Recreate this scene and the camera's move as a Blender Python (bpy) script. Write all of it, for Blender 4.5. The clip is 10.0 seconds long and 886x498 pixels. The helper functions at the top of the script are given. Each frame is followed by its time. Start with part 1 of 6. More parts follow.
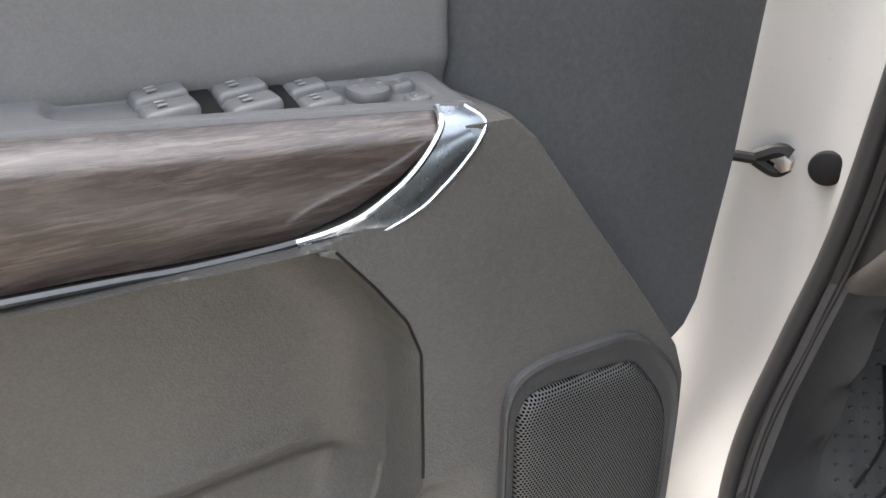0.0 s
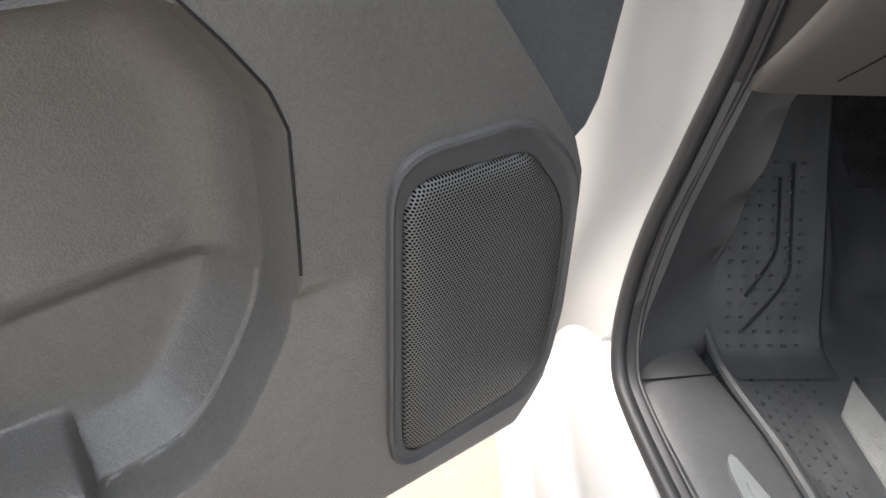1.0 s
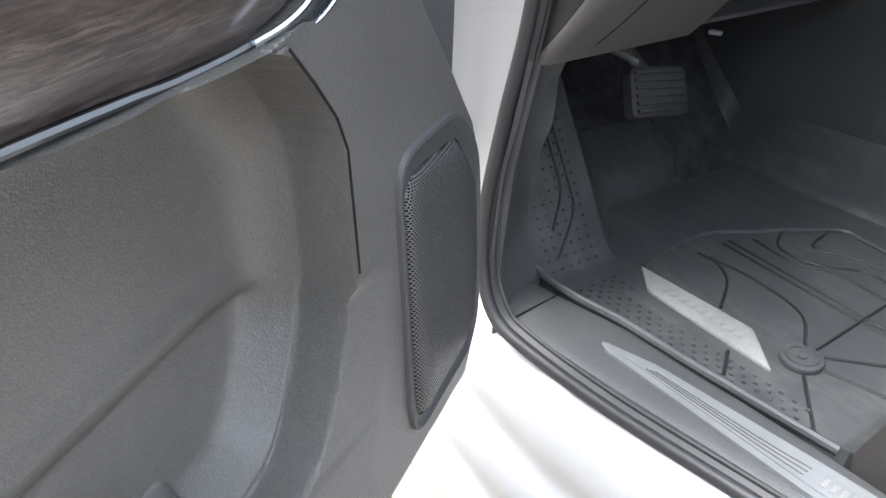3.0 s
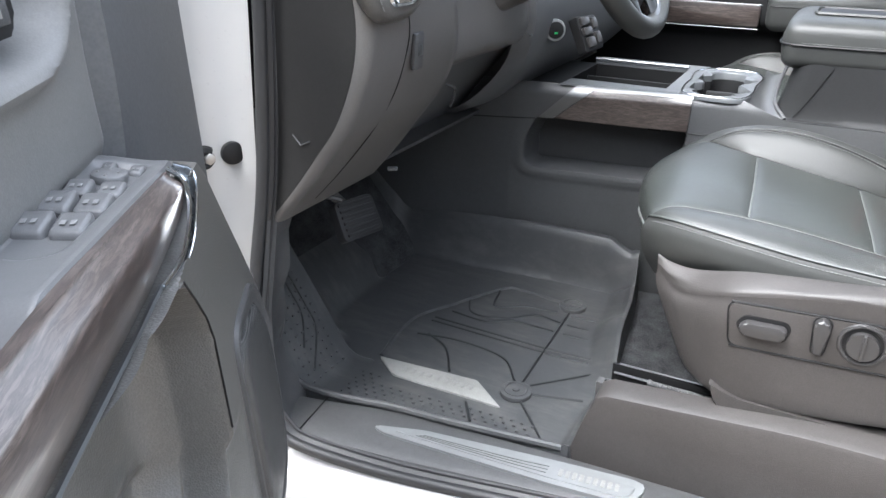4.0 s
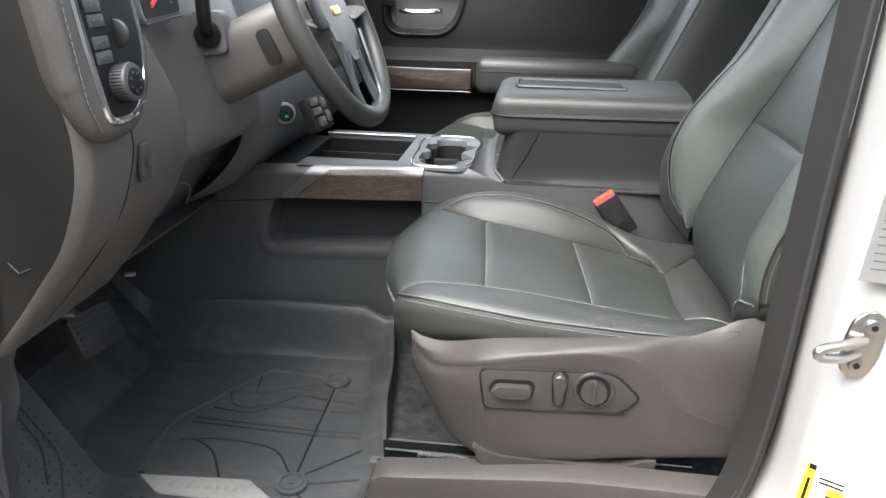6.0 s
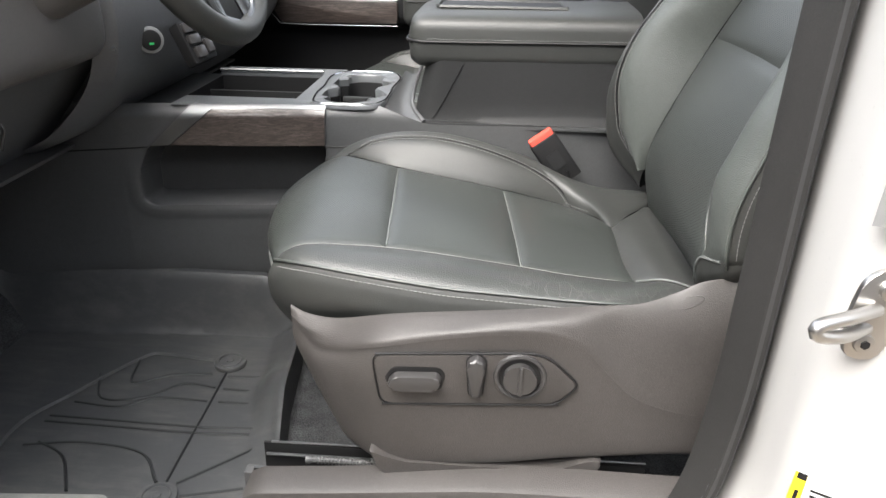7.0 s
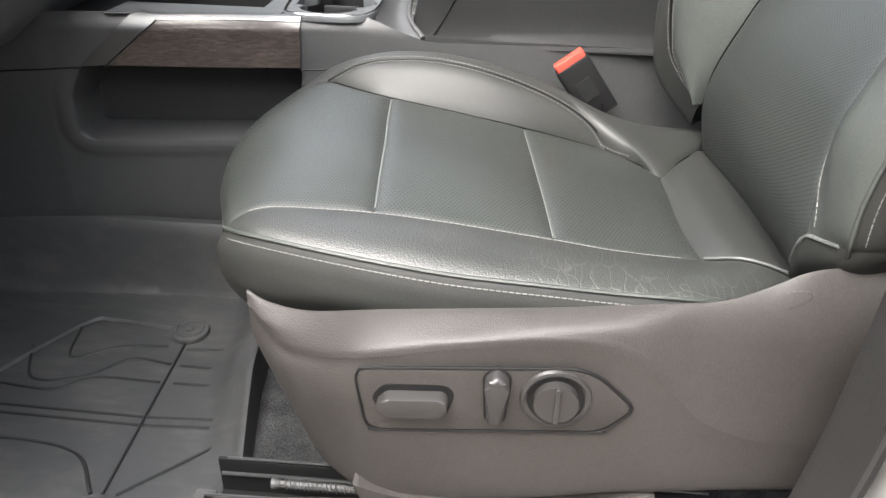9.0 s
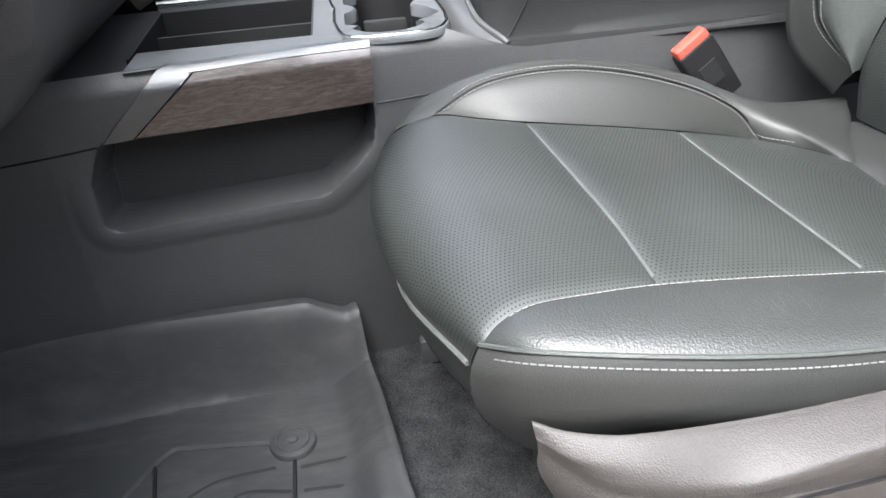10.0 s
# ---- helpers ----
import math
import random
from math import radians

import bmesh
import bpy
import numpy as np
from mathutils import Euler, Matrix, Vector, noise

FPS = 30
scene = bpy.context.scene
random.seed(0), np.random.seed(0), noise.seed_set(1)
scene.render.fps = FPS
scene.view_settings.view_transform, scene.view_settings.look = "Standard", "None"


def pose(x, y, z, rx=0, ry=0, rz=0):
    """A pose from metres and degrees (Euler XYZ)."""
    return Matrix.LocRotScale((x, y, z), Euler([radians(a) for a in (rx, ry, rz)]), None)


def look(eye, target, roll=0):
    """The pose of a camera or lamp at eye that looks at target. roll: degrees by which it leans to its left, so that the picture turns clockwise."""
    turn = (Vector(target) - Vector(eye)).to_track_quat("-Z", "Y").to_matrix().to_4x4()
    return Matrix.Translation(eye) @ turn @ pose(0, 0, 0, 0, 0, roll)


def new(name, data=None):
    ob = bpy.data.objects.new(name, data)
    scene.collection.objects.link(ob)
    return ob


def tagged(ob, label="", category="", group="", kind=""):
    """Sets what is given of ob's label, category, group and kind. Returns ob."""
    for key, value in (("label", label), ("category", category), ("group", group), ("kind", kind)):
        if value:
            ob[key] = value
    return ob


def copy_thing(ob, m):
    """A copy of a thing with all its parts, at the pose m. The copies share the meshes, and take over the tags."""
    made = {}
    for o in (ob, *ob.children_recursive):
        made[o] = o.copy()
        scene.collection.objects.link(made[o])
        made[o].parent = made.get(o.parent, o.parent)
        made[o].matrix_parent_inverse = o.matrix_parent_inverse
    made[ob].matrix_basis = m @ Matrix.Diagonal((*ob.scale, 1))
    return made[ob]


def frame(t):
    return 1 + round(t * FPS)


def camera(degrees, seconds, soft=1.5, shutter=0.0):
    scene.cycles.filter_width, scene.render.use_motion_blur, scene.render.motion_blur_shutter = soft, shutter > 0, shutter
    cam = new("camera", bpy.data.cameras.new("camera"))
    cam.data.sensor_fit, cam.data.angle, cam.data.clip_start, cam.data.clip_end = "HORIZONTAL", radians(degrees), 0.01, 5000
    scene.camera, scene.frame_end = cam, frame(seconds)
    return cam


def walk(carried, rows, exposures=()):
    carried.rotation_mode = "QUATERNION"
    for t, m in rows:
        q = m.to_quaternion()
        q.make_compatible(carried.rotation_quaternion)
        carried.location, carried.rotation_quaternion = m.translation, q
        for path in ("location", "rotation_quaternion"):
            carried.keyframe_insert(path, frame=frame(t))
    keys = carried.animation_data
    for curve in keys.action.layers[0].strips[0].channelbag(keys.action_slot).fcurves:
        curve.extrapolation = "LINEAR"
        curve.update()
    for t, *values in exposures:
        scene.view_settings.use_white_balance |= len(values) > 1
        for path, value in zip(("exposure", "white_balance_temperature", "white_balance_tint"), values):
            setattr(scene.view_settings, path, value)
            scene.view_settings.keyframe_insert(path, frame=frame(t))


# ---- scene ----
cam = camera(60.6, 10.0)
PATH = [
    (0, (-0.006, -0.027, 1.305), (-1.795, -0.128, 0.417), 0.7),
    (0.5, (-0.017, -0.009, 1.249), (-1.707, 0.041, 0.179), 2.3),
    (1, (-0.027, -0.005, 1.23), (-1.633, 0.132, 0.046), 3.6),
    (1.5, (-0.03, -0.004, 1.229), (-1.597, 0.181, 0.0), 4.1),
    (2, (-0.034, -0.014, 1.225), (-1.572, 0.269, -0.023), 3.9),
    (2.2, (-0.039, -0.04, 1.223), (-1.565, 0.339, -0.013), 3.7),
    (3.3, (0.039, -0.363, 1.287), (-1.236, 0.809, 0.288), 0.8),
    (3.5, (0.046, -0.411, 1.326), (-1.121, 0.901, 0.369), 0.7),
    (4, (0.048, -0.487, 1.39), (-0.806, 1.116, 0.552), 0.4),
    (4.5, (0.047, -0.52, 1.439), (-0.527, 1.242, 0.687), 0.6),
    (5, (0.038, -0.541, 1.46), (-0.349, 1.29, 0.755), 0.8),
    (5.2, (0.062, -0.499, 1.49), (-0.344, 1.312, 0.745), 1.4),
    (6.3, (0.042, -0.456, 1.436), (-0.178, 1.396, 0.715), 0.7),
    (6.5, (0.07, -0.389, 1.413), (-0.145, 1.456, 0.67), 0.6),
    (7, (0.104, -0.227, 1.359), (-0.048, 1.589, 0.536), 0.8),
    (7.5, (0.1, -0.075, 1.32), (0.015, 1.705, 0.413), 1.3),
    (8, (0.092, -0.023, 1.305), (0.044, 1.731, 0.345), 1.7),
    (8.5, (0.093, -0.016, 1.304), (0.054, 1.724, 0.318), 2.0),
    (9, (0.07, 0.014, 1.3), (-0.054, 1.732, 0.285), 1.6),
    (9.5, (-0.082, 0.085, 1.284), (-0.234, 1.791, 0.251), -0.7),
    (10, (-0.241, 0.213, 1.286), (-0.079, 1.903, 0.229), -4.4),
]
TONES = [(0.0, 3.09, 6650, 10), (0.5, 3.16, 6650, 10), (1.0, 3.17, 6600, 10), (1.6, 2.92, 6500, 10), (2.2, 2.83, 6450, 10), (3.3, 3.44, 6050, 9), (4.5, 3.16, 6050, 9), (5.2, 3.12, 6150, 9), (6.3, 2.94, 6500, 9), (9.0, 3.05, 6650, 10), (9.5, 3.25, 6400, 10), (10.0, 3.30, 6250, 10)]
walk(cam, [(t, look(eye, target, roll)) for t, eye, target, roll in PATH], TONES)

# ---- light: bright overcast day ----
world = bpy.data.worlds.new("overcast_sky")
scene.world = world
world.use_nodes = True
wn = world.node_tree.nodes
sky = wn.new("ShaderNodeTexSky")
sky.sky_type, sky.sun_disc = "NISHITA", False
sky.sun_elevation, sky.sun_rotation = radians(59), radians(209)
sky.air_density, sky.dust_density, sky.ozone_density = 1.0, 4.0, 1.0
soft_sky = wn.new("ShaderNodeHueSaturation")
soft_sky.inputs["Saturation"].default_value = 0.35
world.node_tree.links.new(sky.outputs[0], soft_sky.inputs["Color"])
world.node_tree.links.new(soft_sky.outputs[0], wn["Background"].inputs["Color"])
wn["Background"].inputs["Strength"].default_value = 0.13
sun_lamp = bpy.data.lights.new("sun", "SUN")
sun_lamp.energy, sun_lamp.angle, sun_lamp.color = 0.75, radians(55), (1.0, 0.97, 0.93)
sun = new("sun", sun_lamp)
sun.matrix_world = look((-1.3, -1.7, 5.0), (0, 0.6, 0.6))

# ---- materials ----


class Nodes:
    """A small builder for one material's node tree."""

    def __init__(self, name):
        self.mat = bpy.data.materials.new(name)
        self.mat.use_nodes = True
        self.tree = self.mat.node_tree
        self.bsdf = self.tree.nodes["Principled BSDF"]
        self.where = self.tree.nodes.new("ShaderNodeTexCoord").outputs["Object"]

    def add(self, kind, **given):
        node = self.tree.nodes.new(kind)
        for key, value in given.items():
            self.put(node.inputs[key.replace("_", " ")], value)
        return node

    def put(self, socket, value):
        if isinstance(value, bpy.types.NodeSocket):
            self.tree.links.new(value, socket)
        else:
            socket.default_value = value

    def math(self, op, a, b=0.0, c=0.0):
        node = self.tree.nodes.new("ShaderNodeMath")
        node.operation = op
        for socket, value in zip(node.inputs, (a, b, c)):
            self.put(socket, value)
        return node.outputs[0]

    def vec(self, op, a, b=(0, 0, 0)):
        node = self.tree.nodes.new("ShaderNodeVectorMath")
        node.operation = op
        self.put(node.inputs[0], a)
        self.put(node.inputs[1], b)
        return node.outputs["Value"] if op == "LENGTH" else node.outputs["Vector"]

    def noise(self, scale, detail=4.0, where=None, rough=0.55):
        return self.add("ShaderNodeTexNoise", Vector=where or self.where, Scale=scale, Detail=detail, Roughness=rough).outputs["Fac"]

    def ramp(self, fac, *stops):
        node = self.tree.nodes.new("ShaderNodeValToRGB")
        self.put(node.inputs[0], fac)
        marks = node.color_ramp.elements
        while len(marks) < len(stops):
            marks.new(0.5)
        for mark, (at, colour) in zip(marks, stops):
            mark.position, mark.color = at, (*colour, 1) if isinstance(colour, tuple) else (colour, colour, colour, 1)
        return node.outputs[0]

    def bump(self, height, strength, distance, under=None):
        node = self.add("ShaderNodeBump", Height=height, Strength=strength, Distance=distance)
        if under:
            self.put(node.inputs["Normal"], under)
        return node.outputs["Normal"]

    def mix(self, fac, a, b):
        node = self.tree.nodes.new("ShaderNodeMix")
        node.data_type = "RGBA"
        for socket, value in zip((node.inputs[0], node.inputs[6], node.inputs[7]), (fac, a, b)):
            self.put(socket, (*value, 1) if isinstance(value, tuple) else value)
        return node.outputs[2]

    def done(self, colour, rough, normal=None, **rest):
        self.put(self.bsdf.inputs["Base Color"], (*colour, 1) if isinstance(colour, tuple) else colour)
        self.put(self.bsdf.inputs["Roughness"], rough)
        if normal:
            self.put(self.bsdf.inputs["Normal"], normal)
        for key, value in rest.items():
            self.put(self.bsdf.inputs[key.replace("_", " ")], value)
        return self.mat


def shade(colour, k):
    return tuple(c * k for c in colour)


def grained(name, colour, rough, grain=700.0, depth=0.25, spread=0.18, spec=0.5, relief=0.0005):
    """Moulded or hide-grained surface: pebble relief, faint blotches and dust."""
    n = Nodes(name)
    cells = n.add("ShaderNodeTexVoronoi", Vector=n.where, Scale=grain).outputs["Distance"]
    blot = n.noise(6.0, 5.0)
    fine = n.noise(90.0, 3.0)
    mixed = n.math("ADD", n.math("MULTIPLY", blot, 0.7), n.math("MULTIPLY", fine, 0.3))
    mixed = n.math("ADD", mixed, n.math("MULTIPLY", n.math("SUBTRACT", cells, 0.42), 0.34))
    mixed = n.math("ADD", mixed, n.math("MULTIPLY", n.math("SUBTRACT", n.noise(grain * 0.55, 2.0), 0.5), 0.5))
    tone = n.ramp(mixed, (0.25, shade(colour, 1 - 1.4 * spread)), (0.75, shade(colour, 1 + 1.4 * spread)))
    gloss = n.math("ADD", n.math("MULTIPLY", blot, 0.16), rough - 0.08)
    low = n.bump(n.noise(35.0, 2.0), 0.10, 0.002)
    return n.done(tone, gloss, n.bump(cells, depth, relief, low), Specular_IOR_Level=spec)


def dotted(name, colour, hole, rough, pitch, size, axes, grain=900.0, spec=0.5):
    """Perforated sheet: holes in staggered rows on the plane of the two axes, or laid out flat on the sheet."""
    n = Nodes(name)
    parts = n.tree.nodes.new("ShaderNodeSeparateXYZ")
    laid = n.where if axes else n.tree.nodes.new("ShaderNodeTexCoord").outputs["UV"]
    axes = axes or (0, 1)
    n.put(parts.inputs[0], laid)
    flat = n.tree.nodes.new("ShaderNodeCombineXYZ")
    n.put(flat.inputs[0], n.math("DIVIDE", parts.outputs[axes[0]], pitch))
    n.put(flat.inputs[1], n.math("DIVIDE", parts.outputs[axes[1]], pitch * 1.732))
    best = None
    for shift in (0.0, 0.5):
        cell = n.vec("SUBTRACT", n.vec("FRACTION", n.vec("ADD", flat.outputs[0], (shift + 50, shift + 50, 0))), (0.5, 0.5, 0))
        far = n.vec("LENGTH", n.vec("MULTIPLY", cell, (1, 1.732, 0)))
        best = far if best is None else n.math("MINIMUM", best, far)
    solid = n.ramp(best, (max(size - 0.06, 0.0), 0.0), (size + 0.05, 1.0))
    blot = n.noise(7.0, 4.0)
    tone = n.mix(solid, hole, n.ramp(blot, (0.3, shade(colour, 0.86)), (0.7, shade(colour, 1.14))))
    cells = n.add("ShaderNodeTexVoronoi", Vector=n.where, Scale=grain).outputs["Distance"]
    low = n.bump(cells, 0.15, 0.0005)
    return n.done(tone, n.math("ADD", n.math("MULTIPLY", blot, 0.12), rough - 0.06), n.bump(solid, 0.3, pitch * 0.3, low), Specular_IOR_Level=n.math("MULTIPLY", solid, spec))


def metal(name, colour, rough):
    n = Nodes(name)
    return n.done(colour, n.math("ADD", n.math("MULTIPLY", n.noise(60.0, 3.0), 0.1), rough), n.bump(n.noise(18.0, 2.0), 0.03, 0.002), Metallic=1.0)


def plain(name, colour, rough, spec=0.5, **rest):
    n = Nodes(name)
    return n.done(n.ramp(n.noise(25.0, 4.0), (0.3, shade(colour, 0.9)), (0.7, shade(colour, 1.08))), rough, n.bump(n.noise(160.0, 2.0), 0.05, 0.0006), Specular_IOR_Level=spec, **rest)


def veneer(name, along, light=1.0):
    """Smoked open-pore wood under a semi-gloss lacquer; the grain runs along one axis."""
    n = Nodes(name)
    stretch = [85.0] * 3
    stretch[along] = 7.0
    flow = n.vec("MULTIPLY", n.vec("ADD", n.where, n.vec("MULTIPLY", n.add("ShaderNodeTexNoise", Vector=n.where, Scale=9.0).outputs["Color"], (0.012, 0.012, 0.012))), tuple(stretch))
    wander = n.noise(1.0, 4.0, flow, 0.6)
    pores = n.noise(4.0, 5.0, flow, 0.7)
    rings = n.math("FRACT", n.math("MULTIPLY", wander, 9.0))
    base = n.ramp(wander, (0.3, shade((0.040, 0.031, 0.027), light)), (0.5, shade((0.058, 0.046, 0.041), light)), (0.72, shade((0.084, 0.070, 0.063), light)))
    lined = n.mix(n.ramp(rings, (0.0, 0.65), (0.35, 0.0)), base, shade((0.020, 0.0155, 0.0135), light))
    tone = n.mix(n.ramp(pores, (0.40, 0.8), (0.58, 0.0)), lined, shade((0.024, 0.019, 0.017), light))
    return n.done(tone, n.math("ADD", n.math("MULTIPLY", pores, 0.25), 0.24), n.bump(pores, 0.2, 0.0006), Coat_Weight=0.7, Coat_Roughness=0.18)


def painted(name, colour):
    n = Nodes(name)
    dirt = n.ramp(n.noise(4.0, 6.0), (0.35, shade(colour, 0.93)), (0.6, colour))
    spots = n.ramp(n.noise(140.0, 2.0), (0.25, shade(colour, 0.78)), (0.33, (1, 1, 1)))
    mixed = n.add("ShaderNodeMix")
    mixed.data_type, mixed.blend_type = "RGBA", "MULTIPLY"
    mixed.inputs[0].default_value = 0.12
    n.put(mixed.inputs[6], dirt)
    n.put(mixed.inputs[7], spots)
    return n.done(mixed.outputs[2], 0.35, n.bump(n.noise(300.0, 2.0), 0.04, 0.0004), Coat_Weight=0.5, Coat_Roughness=0.1)


def creased():
    """Leather softened by use, with a net of fine wrinkles."""
    n = Nodes("worn_leather")
    cells = n.add("ShaderNodeTexVoronoi", Vector=n.where, Scale=560.0).outputs["Distance"]
    bent = n.vec("ADD", n.vec("MULTIPLY", n.where, (1.0, 0.45, 0.6)), n.vec("MULTIPLY", n.add("ShaderNodeTexNoise", Vector=n.where, Scale=30.0).outputs["Color"], (0.014, 0.014, 0.014)))
    folds = n.add("ShaderNodeTexVoronoi", Vector=bent, Scale=80.0)
    folds.feature = "DISTANCE_TO_EDGE"
    line = n.ramp(folds.outputs["Distance"], (0.0, 0.0), (0.045, 1.0))
    along = n.tree.nodes.new("ShaderNodeSeparateXYZ")
    n.put(along.inputs[0], n.where)
    used = n.ramp(n.math("ADD", n.math("MULTIPLY", along.outputs[0], 3.0), 0.35), (0.3, 0.1), (0.8, 1.0))
    worn = n.math("MULTIPLY", used, n.ramp(n.noise(9.0, 3.0), (0.36, 0.0), (0.52, 1.0)))
    crack = n.math("MULTIPLY", n.math("SUBTRACT", 1.0, line), worn)
    blot = n.noise(9.0, 5.0)
    tone = n.mix(n.math("MULTIPLY", crack, 0.4), n.ramp(blot, (0.3, (0.032, 0.0343, 0.0328)), (0.7, (0.041, 0.0428, 0.041))), (0.12, 0.119, 0.114))
    low = n.bump(n.math("MULTIPLY", crack, -1.0), 0.4, 0.0008)
    return n.done(tone, n.math("ADD", n.math("MULTIPLY", blot, 0.14), 0.30), n.bump(cells, 0.6, 0.0005, low), Specular_IOR_Level=0.5)


def rubber_mat():
    """Moulded rubber with pale dust and scuffs."""
    n = Nodes("mat_rubber")
    dust = n.noise(9.0, 7.0, None, 0.7)
    streak = n.noise(3.0, 6.0, n.vec("MULTIPLY", n.where, (3.0, 14.0, 4.0)), 0.7)
    fac = n.ramp(n.math("MULTIPLY", dust, streak), (0.22, 0.0), (0.5, 0.55))
    tone = n.mix(fac, (0.041, 0.043, 0.045), (0.13, 0.127, 0.12))
    cells = n.add("ShaderNodeTexVoronoi", Vector=n.where, Scale=900.0).outputs["Distance"]
    return n.done(tone, n.math("ADD", n.math("MULTIPLY", dust, 0.2), 0.4), n.bump(cells, 0.25, 0.0005, n.bump(dust, 0.1, 0.002)))


def pile():
    n = Nodes("carpet_pile")
    tuft = n.noise(420.0, 3.0)
    tone = n.ramp(n.math("ADD", n.math("MULTIPLY", tuft, 0.6), n.math("MULTIPLY", n.noise(30.0, 4.0), 0.4)), (0.35, (0.014, 0.015, 0.016)), (0.7, (0.085, 0.087, 0.090)))
    return n.done(tone, 0.95, n.bump(tuft, 0.9, 0.003), Specular_IOR_Level=0.15)


def paving():
    n = Nodes("paving_concrete")
    big = n.noise(1.2, 6.0)
    tone = n.mix(n.noise(60.0, 4.0), n.ramp(big, (0.3, (0.19, 0.158, 0.122)), (0.7, (0.255, 0.215, 0.168))), (0.17, 0.14, 0.11))
    return n.done(tone, 0.85, n.bump(n.noise(150.0, 4.0), 0.4, 0.003))


DOOR_TRIM = grained("door_trim_plastic", (0.0962, 0.0936, 0.0871), 0.36, 520.0, 0.5, 0.14, 0.6, 0.0006)
DOOR_UPPER = grained("door_upper_plastic", (0.1540, 0.1540, 0.1518), 0.5, 600.0, 0.15, 0.08)
DOOR_SHELL = grained("door_shell_plastic", (0.0770, 0.0792, 0.0825), 0.5, 300.0, 0.05, 0.12)
SPEAKER = dotted("speaker_mesh", (0.0900, 0.0900, 0.0888), (0.002, 0.002, 0.002), 0.34, 0.0028, 0.33, (0, 2))
GRAPHITE = grained("graphite_plastic", (0.0540, 0.0545, 0.0556), 0.5, 800.0, 0.25)
GREY_POD = grained("switch_pod_plastic", (0.1380, 0.1391, 0.1414), 0.36, 900.0, 0.08, 0.06)
DASH = grained("dash_plastic", (0.098, 0.094, 0.091), 0.42, 800.0, 0.25, 0.08)
POD_HIDE = grained("dash_leather", (0.068, 0.065, 0.061), 0.42, 620.0, 0.4, 0.1)
# base raised above the dark plastic to carry the pale haze under the dash
DASH_HAZE = grained("dash_lower_haze", (0.105, 0.107, 0.111), 0.5, 700.0, 0.25, 0.1)
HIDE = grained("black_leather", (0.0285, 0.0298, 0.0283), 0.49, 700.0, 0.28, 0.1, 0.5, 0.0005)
DECK = grained("satin_grey_paint", (0.085, 0.090, 0.094), 0.36, 900.0, 0.1, 0.08)
MAT_LINE = plain("mat_groove_rubber", (0.012, 0.013, 0.014), 0.5)
HIDE_WORN = creased()
# paler copy of the black leather: light on bolsters and cords is in its colour
HIDE_LIT = grained("black_leather_lit", (0.056, 0.0618, 0.0575), 0.38, 640.0, 0.4, 0.1, 0.55, 0.0006)
HIDE_DOTS = dotted("perforated_leather", (0.033, 0.0366, 0.0343), (0.009, 0.0094, 0.009), 0.38, 0.0042, 0.155, None, 900.0, 0.6)
SILVER = plain("silver_paint", (0.165, 0.171, 0.172), 0.32)
SWITCH = plain("switch_plastic", (0.0360, 0.0348, 0.0348), 0.30)
COVER = grained("seat_cover_plastic", (0.039, 0.0357, 0.0340), 0.5, 720.0, 0.6, 0.16, 0.5, 0.0004)
CONSOLE = grained("console_plastic", (0.058, 0.0595, 0.061), 0.48, 700.0, 0.3, 0.12)
BIN = grained("bin_dark", (0.016, 0.0165, 0.017), 0.6, 600.0, 0.2, 0.12, 0.25)
RECESS_SHADE = grained("recess_shade", (0.033, 0.034, 0.035), 0.6, 600.0, 0.2, 0.12, 0.3)
RUBBER = plain("seal_rubber", (0.024, 0.024, 0.025), 0.5)
MAT = rubber_mat()
BADGE = grained("mat_badge_plastic", (0.20, 0.20, 0.19), 0.42, 900.0, 0.2)
PILE = pile()
PAINT = painted("white_paint", (0.42, 0.416, 0.406))
CHROME = metal("chrome", (0.80, 0.83, 0.86), 0.06)
SATIN = metal("satin_metal", (0.17, 0.176, 0.18), 0.36)
END_CAP = grained("end_cap_plastic", (0.0195, 0.0193, 0.0190), 0.6, 800.0, 0.2, 0.1, 0.15)
STEEL = metal("zinc_steel", (0.44, 0.43, 0.415), 0.3)
# same veneer twice; the door copy has its light and reflections in the base
WOOD_LIT = veneer("door_veneer_lit", 0, 1.7)
WOOD = veneer("console_veneer", 0, 1.15)
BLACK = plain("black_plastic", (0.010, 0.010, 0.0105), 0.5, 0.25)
GLYPH = plain("white_print", (0.24, 0.24, 0.237), 0.5)
MIRROR = metal("dark_chrome", (0.36, 0.40, 0.44), 0.22)
THREAD = plain("grey_thread", (0.15, 0.152, 0.147), 0.7)
PIPING = plain("grey_piping", (0.0978, 0.1035, 0.1000), 0.42)
RED = plain("red_plastic", (0.50, 0.065, 0.045), 0.4)
YELLOW = plain("yellow_print", (0.80, 0.58, 0.02), 0.5)
PAPER = plain("label_paper", (0.62, 0.63, 0.63), 0.45)
LABEL = plain("label_film", (0.17, 0.172, 0.172), 0.4)
SKY_BLOCK = grained("sky_block_grey", (0.22, 0.212, 0.20), 0.9, 60.0, 0.4)
GREEN = plain("green_light", (0.02, 0.35, 0.10), 0.4)
GROUND = paving()
LINER = plain("headliner_cloth", (0.42, 0.41, 0.39), 0.9)

# ---- building helpers ----


def thing(name, base, label, category, group="", kind=""):
    ob = new(name)
    ob.location = base
    ob.empty_display_size = 0.1
    return tagged(ob, label, category, group, kind)


